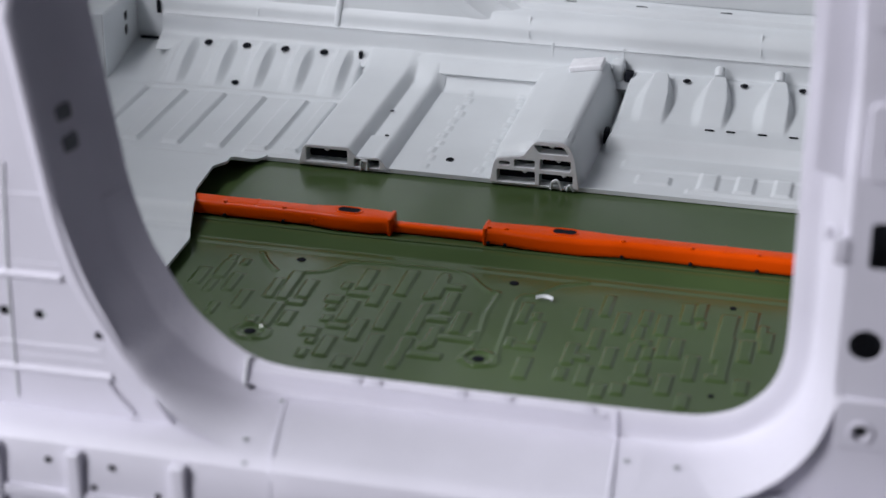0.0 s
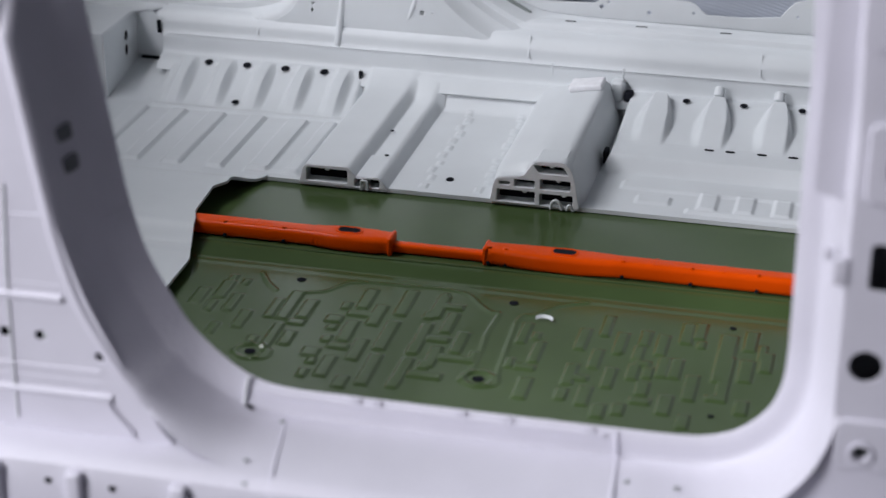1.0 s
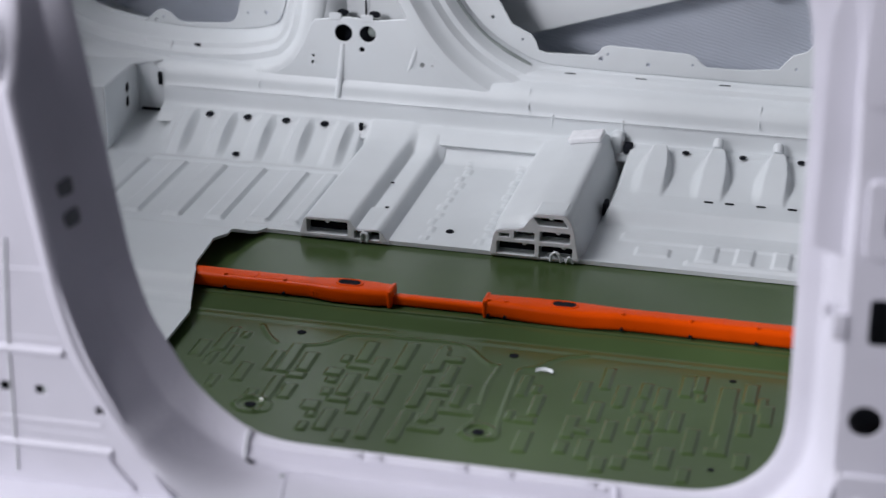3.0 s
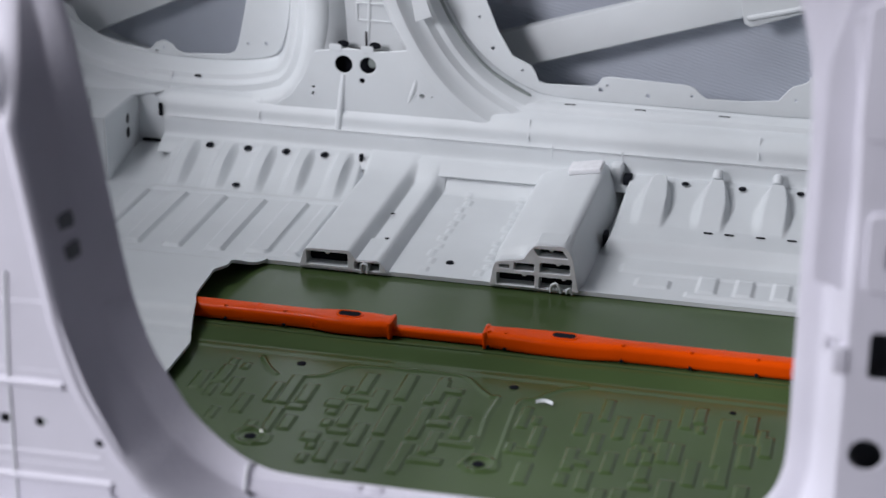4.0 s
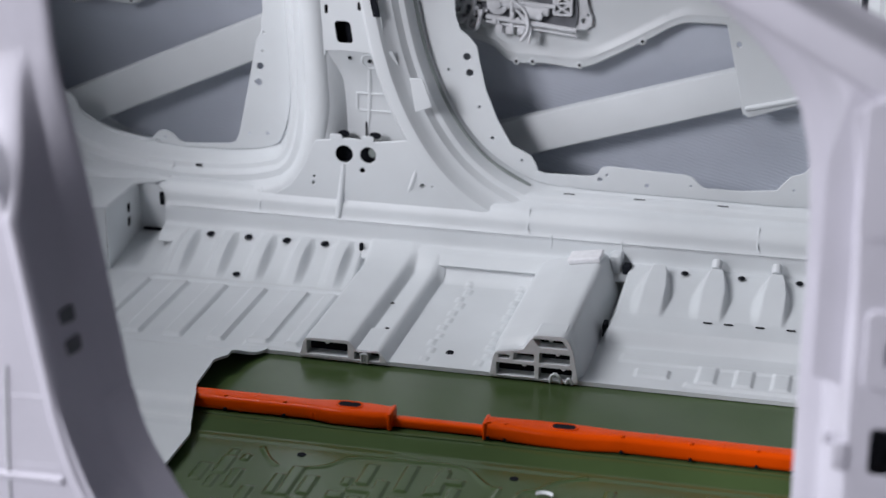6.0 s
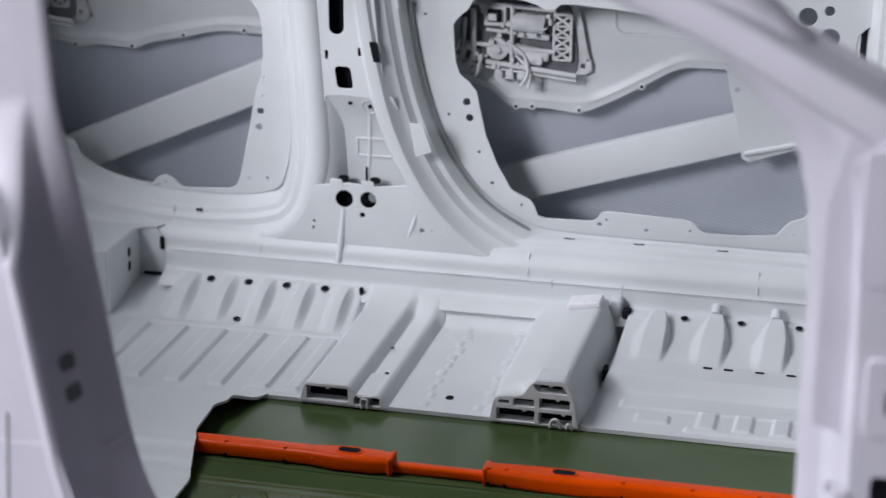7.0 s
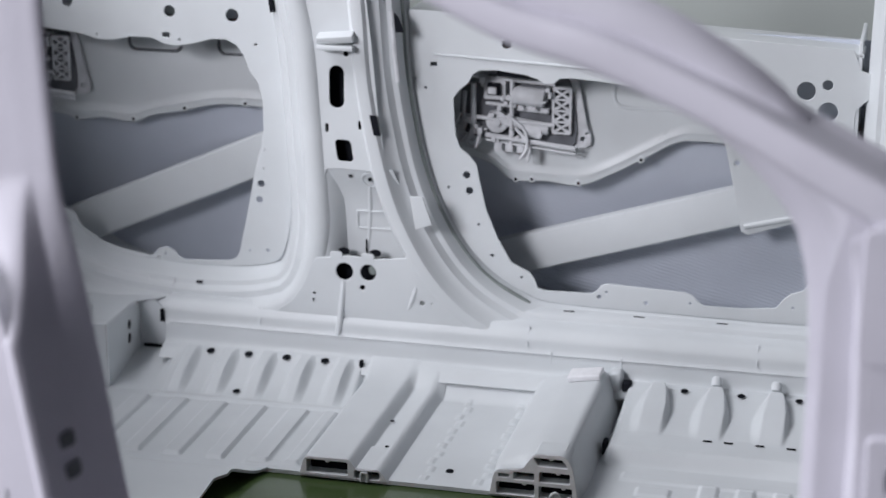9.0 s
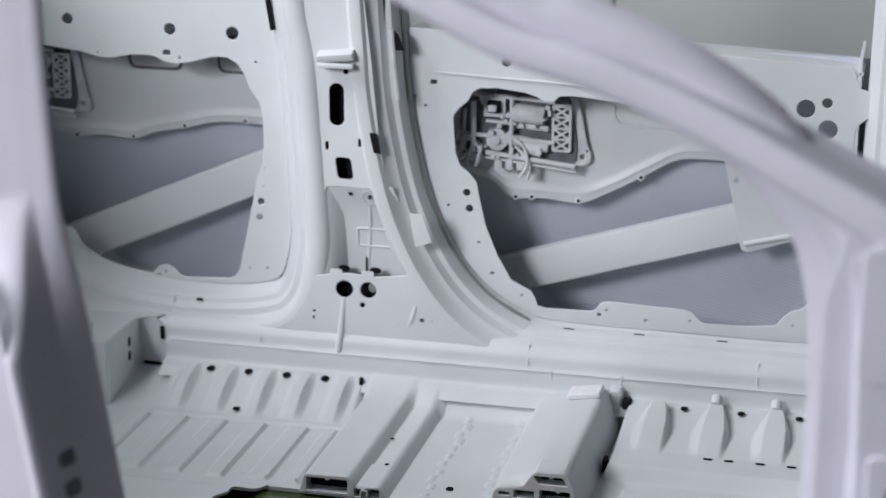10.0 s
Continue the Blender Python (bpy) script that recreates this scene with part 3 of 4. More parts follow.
def far_side():
    s = thing("body_side", "pale grey primed car body side with door pillar and sill", "car body")
    # sill, rolled from floor joint to door flange
    prof = spline([(1.585, 0.062), (1.61, 0.080), (1.634, 0.090), (1.640, 0.128), (1.646, 0.137), (1.649, 0.150), (1.652, 0.165), (1.668, 0.182), (1.690, 0.187), (1.705, 0.190), (1.712, 0.205), (1.74, 0.208)], 40)
    xs = np.linspace(-1.092, 0.95, 30)
    part("sill", grid_mesh("sill", np.array([[(x, y, z) for x in xs] for y, z in prof]), -0.003), INNER, s)
    # flanges round the two door openings
    rows = [(-0.016, 1.768), (-0.006, 1.75), (0.0, 1.722), (0.010, 1.708), (0.022, 1.706), (0.028, 1.700), (0.034, 1.690), (0.040, 1.688), (0.052, 1.680), (0.060, 1.664), (0.066, 1.657), (0.078, 1.655), (0.090, 1.656), (0.098, 1.664), (0.104, 1.680)]
    rows_l = [(-0.016, 1.768), (-0.006, 1.75), (0.0, 1.722), (0.008, 1.709), (0.020, 1.706), (0.026, 1.698), (0.030, 1.690), (0.045, 1.688), (0.052, 1.676), (0.058, 1.664), (0.066, 1.658), (0.082, 1.657), (0.096, 1.659), (0.106, 1.667), (0.112, 1.680)]
    part("door_flange", swept(R_OPEN, rows, 170, flip=False), INNER, s)
    part("door_flange", swept(L_OPEN, rows_l, 170, flip=True), INNER, s)
    # pillar panel with its openings
    outline = [(-0.765, 1.25), (-0.755, 0.46), (-0.735, 0.40), (-0.712, 0.44), (-0.704, 0.50), (-0.698, 0.526), (-0.66, 0.528), (-0.60, 0.526), (-0.555, 0.522), (-0.56, 0.56), (-0.575, 0.66), (-0.59, 0.82), (-0.61, 1.0), (-0.62, 1.25)]
    holes = [slot_loop(-0.672, 0.718, 0.034, 0.097, 0.016), slot_loop(-0.656, 0.571, 0.037, 0.050, 0.009, lean=-0.007),
             slot_loop(-0.696, 0.622, 0.007, 0.020, 0.003), slot_loop(-0.619, 0.632, 0.007, 0.020, 0.003), disc_loop(-0.650, 0.794, 0.006)]
    part("pillar_panel", sheet("pillar_panel", outline, holes, 0.004, 0.0015, upright(1.668)), INNER, s)
    # Black plate on the flange, painted shade for an opening.
    part("slot_shade", sheet("slot_shade", slot_loop(-0.580, 0.637, 0.016, 0.046, 0.002, lean=-0.010), (), 0.002, 0.0005, upright(1.6545)), DARK, s)
    # sloping recess at the pillar's foot
    zs = spline([(0.532, 1.668), (0.51, 1.676), (0.48, 1.690), (0.44, 1.702), (0.38, 1.709), (0.31, 1.711)], 16)
    lo = np.interp(zs[:, 0], (0.31, 0.53), (-0.695, -0.705))
    hi = np.interp(zs[:, 0], (0.31, 0.36, 0.46, 0.54), (-0.45, -0.47, -0.52, -0.545))
    pts = np.array([[(l + 0.034 * min(1, (d - 1.66) / 0.04) + (h - l - 0.034 * min(1, (d - 1.66) / 0.04)) * u, d, z) for u in np.linspace(0, 1, 12)] for (z, d), l, h in zip(zs, lo, hi)])
    part("recess_panel", grid_mesh("recess_panel", pts, -0.003), INNER, s)
    wall_l = np.array([[(l + 0.034 * min(1, (d - 1.66) / 0.04) * u - 0.014 * (1 - u), 1.666 + (d - 1.666) * u * u, z) for u in np.linspace(0, 1, 8)] for (z, d), l in zip(zs, lo)])
    part("recess_wall", grid_mesh("recess_wall", wall_l, -0.002), INNER, s)
    part("bead", pipe([(-0.601, 1.689, 0.492), (-0.604, 1.6975, 0.47), (-0.607, 1.7085, 0.42), (-0.611, 1.7140, 0.36), (-0.613, 1.7150, 0.33)], 0.006, n=14), INNER, s)
    part("bead", sheet("bead", slot_loop(0, 0, 0.105, 0.048, 0.005), (slot_loop(0, 0, 0.093, 0.037, 0.004),), 0.005, 0.0018, pose(-0.588, 1.7070, 0.400, 96.5)), INNER, s)
    part("seam", block((0.003, 0.004, 0.035), (-0.617, 1.707, 0.335), 0.001), DARK, s)
    part("boss", sheet("boss", disc_loop(0, 0, 0.022, 24), (disc_loop(0, 0, 0.017, 20),), 0.004, 0.0015, pose(-0.598, 1.6790, 0.503, 114)), INNER, s)
    # Boss greyed down: the shade inside the bracket is in its colour.
    part("bolt_boss", rod((-0.594, 1.699, 0.285), (-0.594, 1.680, 0.287), 0.012, 14, 0.004), MID_GREY, s)
    part("overlap_plate", sheet("overlap_plate", [(-0.500, 0.478), (-0.470, 0.478), (-0.447, 0.414), (-0.487, 0.400)], (), 0.005, 0.002, upright(1.6575)), INNER, s)
    for u, v, r in ((-0.644, 0.511, 0.004), (-0.598, 0.505, 0.004)):
        dish("hole_shade", (u, 1.674, v), r, s, (0, -1, 0.5))
    # bracket over the foot
    foot = [(-0.722, 0.316), (-0.69, 0.320), (-0.645, 0.326), (-0.58, 0.322), (-0.51, 0.330), (-0.505, 0.345), (-0.495, 0.340), (-0.45, 0.278), (-0.395, 0.222), (-0.33, 0.178), (-0.27, 0.148), (-0.27, 0.142), (-0.86, 0.142), (-0.83, 0.175), (-0.785, 0.205), (-0.755, 0.25), (-0.735, 0.30)]
    holes = [disc_loop(-0.656, 0.287, 0.0205, 24), disc_loop(-0.599, 0.288, 0.0190, 24), disc_loop(-0.613, 0.251, 0.006), disc_loop(-0.729, 0.228, 0.003, 10), disc_loop(-0.471, 0.225, 0.0055, 12), disc_loop(-0.448, 0.225, 0.002, 8), slot_loop(-0.731, 0.212, 0.004, 0.009, 0.002)]
    part("foot_bracket", sheet("foot_bracket", foot, holes, 0.004, 0.0018, upright(1.6585)), INNER, s)
    part("bead", pipe([(-0.658, 1.662, 0.262), (-0.664, 1.658, 0.20), (-0.668, 1.646, 0.145), (-0.671, 1.645, 0.115)], 0.0075, n=14), INNER, s)
    part("bead", pipe([(-0.505, 1.662, 0.205), (-0.493, 1.659, 0.235), (-0.485, 1.662, 0.265)], 0.006), INNER, s)
    for u in (-0.675, -0.60):
        part("tab", sheet("tab", slot_loop(u, 0.326, 0.03, 0.016, 0.006), (), 0.003, 0.001, upright(1.657)), INNER, s)
        # Black disc painted in for the shade of an opening behind the bracket.
        part("hole_shade", sheet("hole_shade", disc_loop(u + 0.012, 0.329, 0.014, 16, 0.6), (), 0.002, 0.0005, upright(1.68)), DARK, s)
    # shelf for the belt anchor
    part("anchor_shelf", block((0.085, 0.03, 0.018), (-0.667, 1.648, 0.834), 0.005, turn=pose(0, 0, 0, 20, -6, 0)), INNER, s)
    part("anchor_shelf", block((0.085, 0.02, 0.012), (-0.667, 1.643, 0.812), 0.004), INNER, s)
    # Black plates painted in for the shade of two slits beside the doors.
    part("slot_shade", sheet("slot_shade", [(-0.852, 0.96), (-0.838, 0.96), (-0.826, 0.875), (-0.838, 0.872)], (), 0.002, 0.0005, upright(1.704)), DARK, s)
    part("slot_shade", sheet("slot_shade", [(-0.548, 0.888), (-0.536, 0.875), (-0.524, 0.842), (-0.545, 0.842)], (), 0.002, 0.0005, upright(1.7)), DARK, s)
    # seal track beside the front door
    part("seal_strip", pipe([(-0.553, 1.700, 0.89), (-0.545, 1.698, 0.80), (-0.537, 1.698, 0.73)], 0.006), METAL, s)
    # Grey pipe painted in for the shade of the flange return.
    groove = spline([(x, z) for x, z in R_OPEN[1:8]], 40)
    part("groove_shade", pipe([(x + 0.004, 1.742, z) for x, z in groove], 0.0055, n=12, count=80), MID_GREY, s, "grey pipe for the shade in the groove round the front door")
    # Black plates laid on the sill for the shade in its clip slots.
    for x, z in ((-0.142, 0.2083), (0.019, 0.2083), (0.208, 0.2083)):
        part("clip_slot_shade", sheet("clip_slot_shade", slot_loop(0, 0, 0.026, 0.018, 0.003), (), 0.002, 0.0005, pose(x, 1.720, z, 14, 0, 0)), DARK, s)
    part("clip_slot_shade", sheet("clip_slot_shade", slot_loop(0, 0, 0.016, 0.006, 0.002), (), 0.002, 0.0005, pose(-1.03, 1.705, 0.216, 75, 0, 0)), DARK, s)
    # overlap joints of the sill sheets
    for x in (-0.222, 0.295, -0.86):
        part("joint", block((0.003, 0.002, 0.05), (x, 1.652, 0.168), 0.0008, turn=pose(0, 0, 0, -30)), INNER, s)
    for x in (-0.165, -0.005):
        part("joint", block((0.004, 0.004, 0.045), (x, 1.637, 0.118), 0.001), INNER, s)
    part("weld_seam", pipe([(-1.08, 1.638, 0.134), (-0.6, 1.637, 0.134), (0.9, 1.637, 0.134)], 0.0022), INNER, s)
    # hinge pillar
    part("hinge_pillar", block((0.30, 0.12, 1.4), (0.672, 1.76, 0.5), 0.02, 3), INNER, s)
    # closing plates behind the pillar; the two black ones paint shade into its openings
    part("pillar_backing", block((0.20, 0.004, 0.75), (-0.67, 1.705, 0.905), 0), DARK, s)
    part("pillar_backing", block((0.22, 0.004, 0.13), (-0.63, 1.70, 0.245), 0), DARK, s)
    part("pillar_backing", block((0.22, 0.004, 1.2), (-0.67, 1.735, 0.80), 0), INNER, s)


far_side()


def rear_box():
    b = thing("seat_mount", "pale grey welded box bracket at the rear of the floor", "bracket")
    zt = 0.180
    top = [(-1.165, 1.458), (-1.165, 1.630), (-1.140, 1.652), (-1.122, 1.656), (-1.085, 1.708), (-1.10, 1.735), (-1.60, 1.75), (-1.60, 1.40), (-1.30, 1.42), (-1.215, 1.437)]
    part("top_plate", sheet("top_plate", top, (), 0.005, 0.002, Matrix.Translation((0, 0, zt))), INNER, b)
    flat = Matrix(((0, 0, 1, -1.165), (1, 0, 0, 0), (0, 1, 0, 0), (0, 0, 0, 1)))
    side = [(1.458, 0.03), (1.66, 0.03), (1.66, 0.160), (1.640, 0.1795), (1.458, 0.1795)]
    part("side_plate", sheet("side_plate", side, (slot_loop(1.588, 0.137, 0.020, 0.024, 0.009), slot_loop(1.587, 0.103, 0.020, 0.026, 0.009)), 0.004, 0.0015, flat), INNER, b)
    front = np.array([[(x, y, z) for z in np.linspace(0.02, 0.178, 4)] for x, y in ((-1.167, 1.458), (-1.215, 1.437), (-1.30, 1.42), (-1.60, 1.40))])
    part("front_plate", grid_mesh("front_plate", front, 0.003), INNER, b)
    # Black backing added inside, painted shade for the side plate's openings.
    part("inner_shade", block((0.004, 0.15, 0.13), (-1.185, 1.575, 0.10), 0), DARK, b)
    part("back_plate", sheet("back_plate", [(-1.166, 0.03), (-1.040, 0.03), (-1.040, 0.128), (-1.090, 0.150), (-1.120, 0.177), (-1.166, 0.177)], (), 0.004, 0.0015, upright(1.656)), INNER, b)
    part("bead", pipe([(-1.22, 1.50, 0.183), (-1.235, 1.53, 0.184), (-1.25, 1.57, 0.183)], 0.004), INNER, b)
    dish("hole_shade", (-1.225, 1.475, 0.1828), 0.005, b)
    # Black blocks for the shade at the sill's end and the box's foot.
    part("gap_shade", block((0.010, 0.006, 0.032), (-1.106, 1.651, 0.144), 0.003), DARK, b)
    part("gap_shade", block((0.060, 0.006, 0.007), (-1.125, 1.650, 0.066), 0.002), DARK, b)
    for x, lean in ((-1.335, 4), (-1.215, -3), (-1.160, 0), (-1.095, 6)):
        part("joint", block((0.003, 0.003, 0.042), (x, 1.698, 0.203), 0.001, turn=pose(0, 0, 0, -28, lean, 0)), METAL, b)


rear_box()


# ---------------------------------------------------------------- doors of the far side
def door_skin(x0, x1, z0=0.13, z1=0.95):
    x, z = np.meshgrid(np.linspace(x0, x1, 60), np.linspace(z0, z1, 50))
    y = 1.925 + 0.13 * (0.60 - z) - 0.02 * ((x - (x0 + x1) / 2) / 0.5) ** 2 - 0.012 * step(z, 0.46, 0.06)
    return grid_mesh("outer_skin", np.stack([x, y, z], -1), -0.003)


def strip_beam(a, b, depth, width):
    """A flat pressed bar from a to b in the x, z plane with turned edges."""
    a, b = np.array(a, float), np.array(b, float)
    t = (b - a) / np.linalg.norm(b - a)
    n = np.array([-t[1], t[0]])
    prof = [(-0.5, 0.026), (-0.5, 0.004), (-0.47, 0.0), (-0.3, -0.002), (0.3, -0.002), (0.47, 0.0), (0.5, 0.004), (0.5, 0.026)]
    pts = []
    for s in np.linspace(0, 1, 20):
        c = a + (b - a) * s
        pts.append([(c[0] + n[0] * w * width, depth + d + 0.012 * (1 - s), c[1] + n[1] * w * width) for w, d in prof])
    return grid_mesh("impact_beam", np.array(pts), -0.002)


def mechanism(parent, ox, oz, y, s=1.0):
    """The lock and window drive: plate, motors, gear, lattice, rods and cables."""
    k = lambda u, v, d=0.0: (ox + u * s, y - 0.012 + d, oz + v * s)
    p = part("lock_plate", sheet("lock_plate", rounded([(-0.03, 0.0), (0.02, -0.03), (0.15, -0.05), (0.255, -0.055), (0.272, -0.035), (0.262, 0.0), (0.235, 0.11), (0.20, 0.125), (0.05, 0.115), (-0.02, 0.08)], 50),
             (disc_loop(0.252, -0.034, 0.006, 12), disc_loop(0.262, -0.02, 0.003, 8)), 0.004, 0.0015, Matrix.Translation((ox, 0, oz)) @ upright(y + 0.004) @ Matrix.Scale(s, 4)), METAL, parent, "grey primed lock and window drive plate")
    # Made-up backing whose dark colour is the shade between the drive parts.
    part("drive_shade", sheet("drive_shade", rounded([(-0.03, 0.10), (-0.035, 0.0), (0.0, -0.04), (0.16, -0.05), (0.236, -0.045), (0.222, 0.10), (0.19, 0.112), (0.05, 0.108)], 40), (), 0.004, 0.001, Matrix.Translation((ox, 0, oz)) @ upright(y - 0.002) @ Matrix.Scale(s, 4)), DARK_GREY, p, "dark grey backing for the shade between the drive parts")
    lattice = []
    for r in range(4):
        u, v, w, h = 0.205, -0.006 + 0.026 * r, 0.0165, 0.0105
        lattice += [[(u - w, v - h * 0.6), (u - w, v + h * 0.6), (u - 0.005, v)], [(u + w, v + h * 0.6), (u + w, v - h * 0.6), (u + 0.005, v)],
                    [(u - w * 0.6, v + h), (u + w * 0.6, v + h), (u, v + 0.003)], [(u + w * 0.6, v - h), (u - w * 0.6, v - h), (u, v - 0.003)]]
    part("lattice", sheet("lattice", slot_loop(0.205, 0.034, 0.046, 0.112, 0.006), lattice, 0.008, 0.0015, Matrix.Translation((ox, 0, oz)) @ upright(y - 0.012) @ Matrix.Scale(s, 4)), METAL, p)
    for a, b, r in (((0.09, 0.065), (0.165, 0.06), 0.022), ((0.06, 0.005), (0.175, -0.012), 0.014), ((0.10, 0.035), (0.175, 0.03), 0.007), ((0.12, -0.014), (0.16, -0.02), 0.018)):
        part("motor", rod(k(*a), k(*b), r * s, 16, 0.003), METAL, p)
    part("gear", rod(k(0.055, 0.0, -0.01), k(0.055, 0.0, 0.02), 0.026 * s, 20, 0.003), METAL, p)
    part("gear", rod(k(0.055, 0.0, -0.018), k(0.055, 0.0, 0.02), 0.010 * s, 12, 0.002), METAL, p)
    part("lock_case", block((0.052 * s, 0.03, 0.048 * s), k(0.05, 0.078), 0.004), METAL, p)
    # Black block between the cases is painted shade, for the gaps among the parts.
    part("lock_case", block((0.030 * s, 0.03, 0.028 * s), k(0.05, 0.080, -0.012), 0.003), DARK, p)
    part("lock_case", block((0.020 * s, 0.03, 0.016 * s), k(0.048, 0.078, -0.02), 0.003), METAL, p)
    for a, b, r in (((0.03, -0.03), (0.24, -0.052), 0.006), ((0.03, -0.042), (0.24, -0.064), 0.003), ((0.03, 0.045), (0.10, 0.04), 0.004), ((0.09, 0.1), (0.09, -0.05), 0.005), ((0.0, 0.09), (0.0, -0.03), 0.007), ((-0.02, 0.07), (-0.025, -0.02), 0.005)):
        part("link_rod", rod(k(*a, -0.012), k(*b, -0.012), r * s, 10), METAL, p)
    for pts in (((-0.03, 0.02), (-0.045, -0.02), (-0.03, -0.045), (-0.01, -0.03)), ((0.0, -0.01), (-0.012, -0.05), (0.008, -0.06), (0.018, -0.03)), ((0.10, -0.01), (0.128, -0.04), (0.122, -0.075)), ((0.11, -0.02), (0.134, -0.05), (0.132, -0.085)), ((0.08, 0.02), (0.12, -0.01), (0.13, -0.05), (0.115, -0.08))):
        part("cable", pipe([k(u, v, -0.015 - 0.004 * i) for i, (u, v) in enumerate(pts)], 0.004 * s), METAL, p)
    rng = random.Random(11)
    for i in range(34):
        u, v = rng.uniform(-0.04, 0.185), rng.uniform(-0.05, 0.10)
        w, h = rng.uniform(0.004, 0.014), rng.uniform(0.004, 0.016)
        if i % 3:
            part("fitting", block((w * s, 0.022 + rng.uniform(0, 0.014), h * s), k(u, v, -0.006), 0.0015), METAL, p)
        else:
            part("screw", rod(k(u, v, -0.018), k(u, v, 0.012), rng.uniform(0.004, 0.008) * s, 10, 0.001), METAL, p)
    for v in (0.108, 0.012):
        part("link_rod", rod(k(-0.02, v, -0.010), k(0.19, v - 0.012, -0.010), 0.005 * s, 10), METAL, p)
    for u in (0.06, 0.085, 0.112):
        part("plug", block((0.018 * s, 0.02, 0.022 * s), k(u, -0.058, -0.004), 0.003), METAL, p)


def reinforcement(parent, top, low, y, high):
    """The skin's upper stiffener: wavy lower rim with small tabs."""
    n = 80
    a, b = spline(top, n), spline(low, n)
    rows = [np.stack([a[:, 0], np.full(n, y + 0.009), np.full(n, high)], 1), np.stack([a[:, 0], np.full(n, y + 0.005), a[:, 1] * 0.6 + high * 0.4], 1)]
    for s, d in ((-0.25, 0.003), (0.2, 0.003), (0.45, 0.002), (0.56, -0.002), (0.64, -0.003), (0.76, 0.000), (0.97, 0.0), (1.0, 0.003), (1.0, 0.02)):
        q = a + (b - a) * s
        rows.append(np.stack([q[:, 0], np.full(n, y + d), q[:, 1]], 1))
    return part("stiffener", grid_mesh("stiffener", np.array(rows), 0.002), INNER, parent)


def front_door():
    d = thing("car_door", "pale grey primed front car door with open inner panel, shut", "car door", "doors of the car body")
    out = rounded([(-0.532, 0.885), (-0.527, 0.80), (-0.518, 0.72), (-0.480, 0.53), (-0.420, 0.39), (-0.342, 0.292), (-0.24, 0.230), (-0.15, 0.215), (0.10, 0.212), (0.40, 0.212), (0.455, 0.235), (0.474, 0.30), (0.468, 0.55), (0.468, 0.70), (0.460, 0.80)], 160)
    out = [p for p in out if not (p[1] > 0.80)] 
    top = [(0.458, 0.842), (0.22, 0.853), (-0.02, 0.864), (-0.25, 0.875), (-0.529, 0.885)]
    k = max(range(len(out)), key=lambda i: abs(out[i][0] - out[i - 1][0]) + abs(out[i][1] - out[i - 1][1]))
    out = out[k:] + out[:k]
    out = (out + top) if out[-1][0] > 0 else (out + top[::-1])
    cut = [(-0.421, 0.634), (-0.424, 0.686), (-0.410, 0.705), (-0.390, 0.722), (-0.380, 0.742), (-0.365, 0.752), (-0.324, 0.755), (-0.26, 0.748), (-0.233, 0.740), (-0.215, 0.730), (-0.195, 0.731), (-0.18, 0.744), (-0.15, 0.746), (0.10, 0.728), (0.355, 0.705), (0.385, 0.68), (0.396, 0.60), (0.400, 0.355), (0.396, 0.310), (0.380, 0.292), (0.352, 0.282), (0.338, 0.268), (0.322, 0.247), (0.243, 0.239), (0.161, 0.239), (0.148, 0.248), (0.134, 0.262), (0.118, 0.267), (-0.06, 0.273), (-0.076, 0.268), (-0.084, 0.254), (-0.096, 0.247), (-0.205, 0.245), (-0.222, 0.250), (-0.229, 0.270), (-0.240, 0.286), (-0.285, 0.307), (-0.319, 0.366), (-0.346, 0.432), (-0.362, 0.50), (-0.369, 0.535), (-0.387, 0.556), (-0.408, 0.572), (-0.418, 0.600)]
    holes = [cut[::-1], disc_loop(-0.392, 0.508, 0.0085, 14), disc_loop(-0.385, 0.471, 0.0085, 14), slot_loop(-0.470, 0.762, 0.014, 0.009, 0.001), disc_loop(-0.514, 0.727, 0.004, 10), disc_loop(-0.489, 0.707, 0.003, 10), disc_loop(-0.302, 0.816, 0.011, 16),
             disc_loop(0.362, 0.747, 0.020, 20), disc_loop(0.407, 0.762, 0.011, 16), disc_loop(0.411, 0.703, 0.021, 20), disc_loop(0.306, 0.735, 0.012, 16), disc_loop(-0.434, 0.476, 0.003, 8), disc_loop(-0.362, 0.392, 0.003, 8), disc_loop(-0.33, 0.32, 0.004, 8), disc_loop(-0.26, 0.272, 0.003, 8),
             disc_loop(-0.078, 0.240, 0.005, 10), disc_loop(-0.062, 0.252, 0.003, 8), disc_loop(0.03, 0.234, 0.0045, 10), disc_loop(0.13, 0.241, 0.003, 8), disc_loop(0.36, 0.25, 0.003, 8)]
    part("inner_panel", sheet("inner_panel", out, holes, 0.004, 0.0016, upright(1.76)), INNER, d)
    part("waist_bead", pipe([(-0.47, 1.757, 0.785), (-0.2, 1.756, 0.775), (0.2, 1.7585, 0.76)], 0.003), INNER, d)
    part("outer_skin", door_skin(-0.60, 0.62, z1=0.845), SKIN, d, "bare inside of the outer door skin")
    part("edge_wall", swept([(x * 0.992, z) for x, z in R_OPEN[2:]], [(0.004, 1.770), (0.05, 1.80), (0.06, 2.0)], 90), INNER, d)
    part("top_rail", block((1.02, 0.17, 0.01), (-0.03, 1.845, 0.850), 0.003, turn=pose(0, 0, 0, 0, 2.4, 0)), INNER, d)
    part("bottom_rail", block((1.0, 0.23, 0.01), (-0.02, 1.885, 0.150), 0.003), INNER, d)
    part("end_wall", block((0.008, 0.23, 0.66), (0.472, 1.875, 0.53), 0.002), INNER, d)
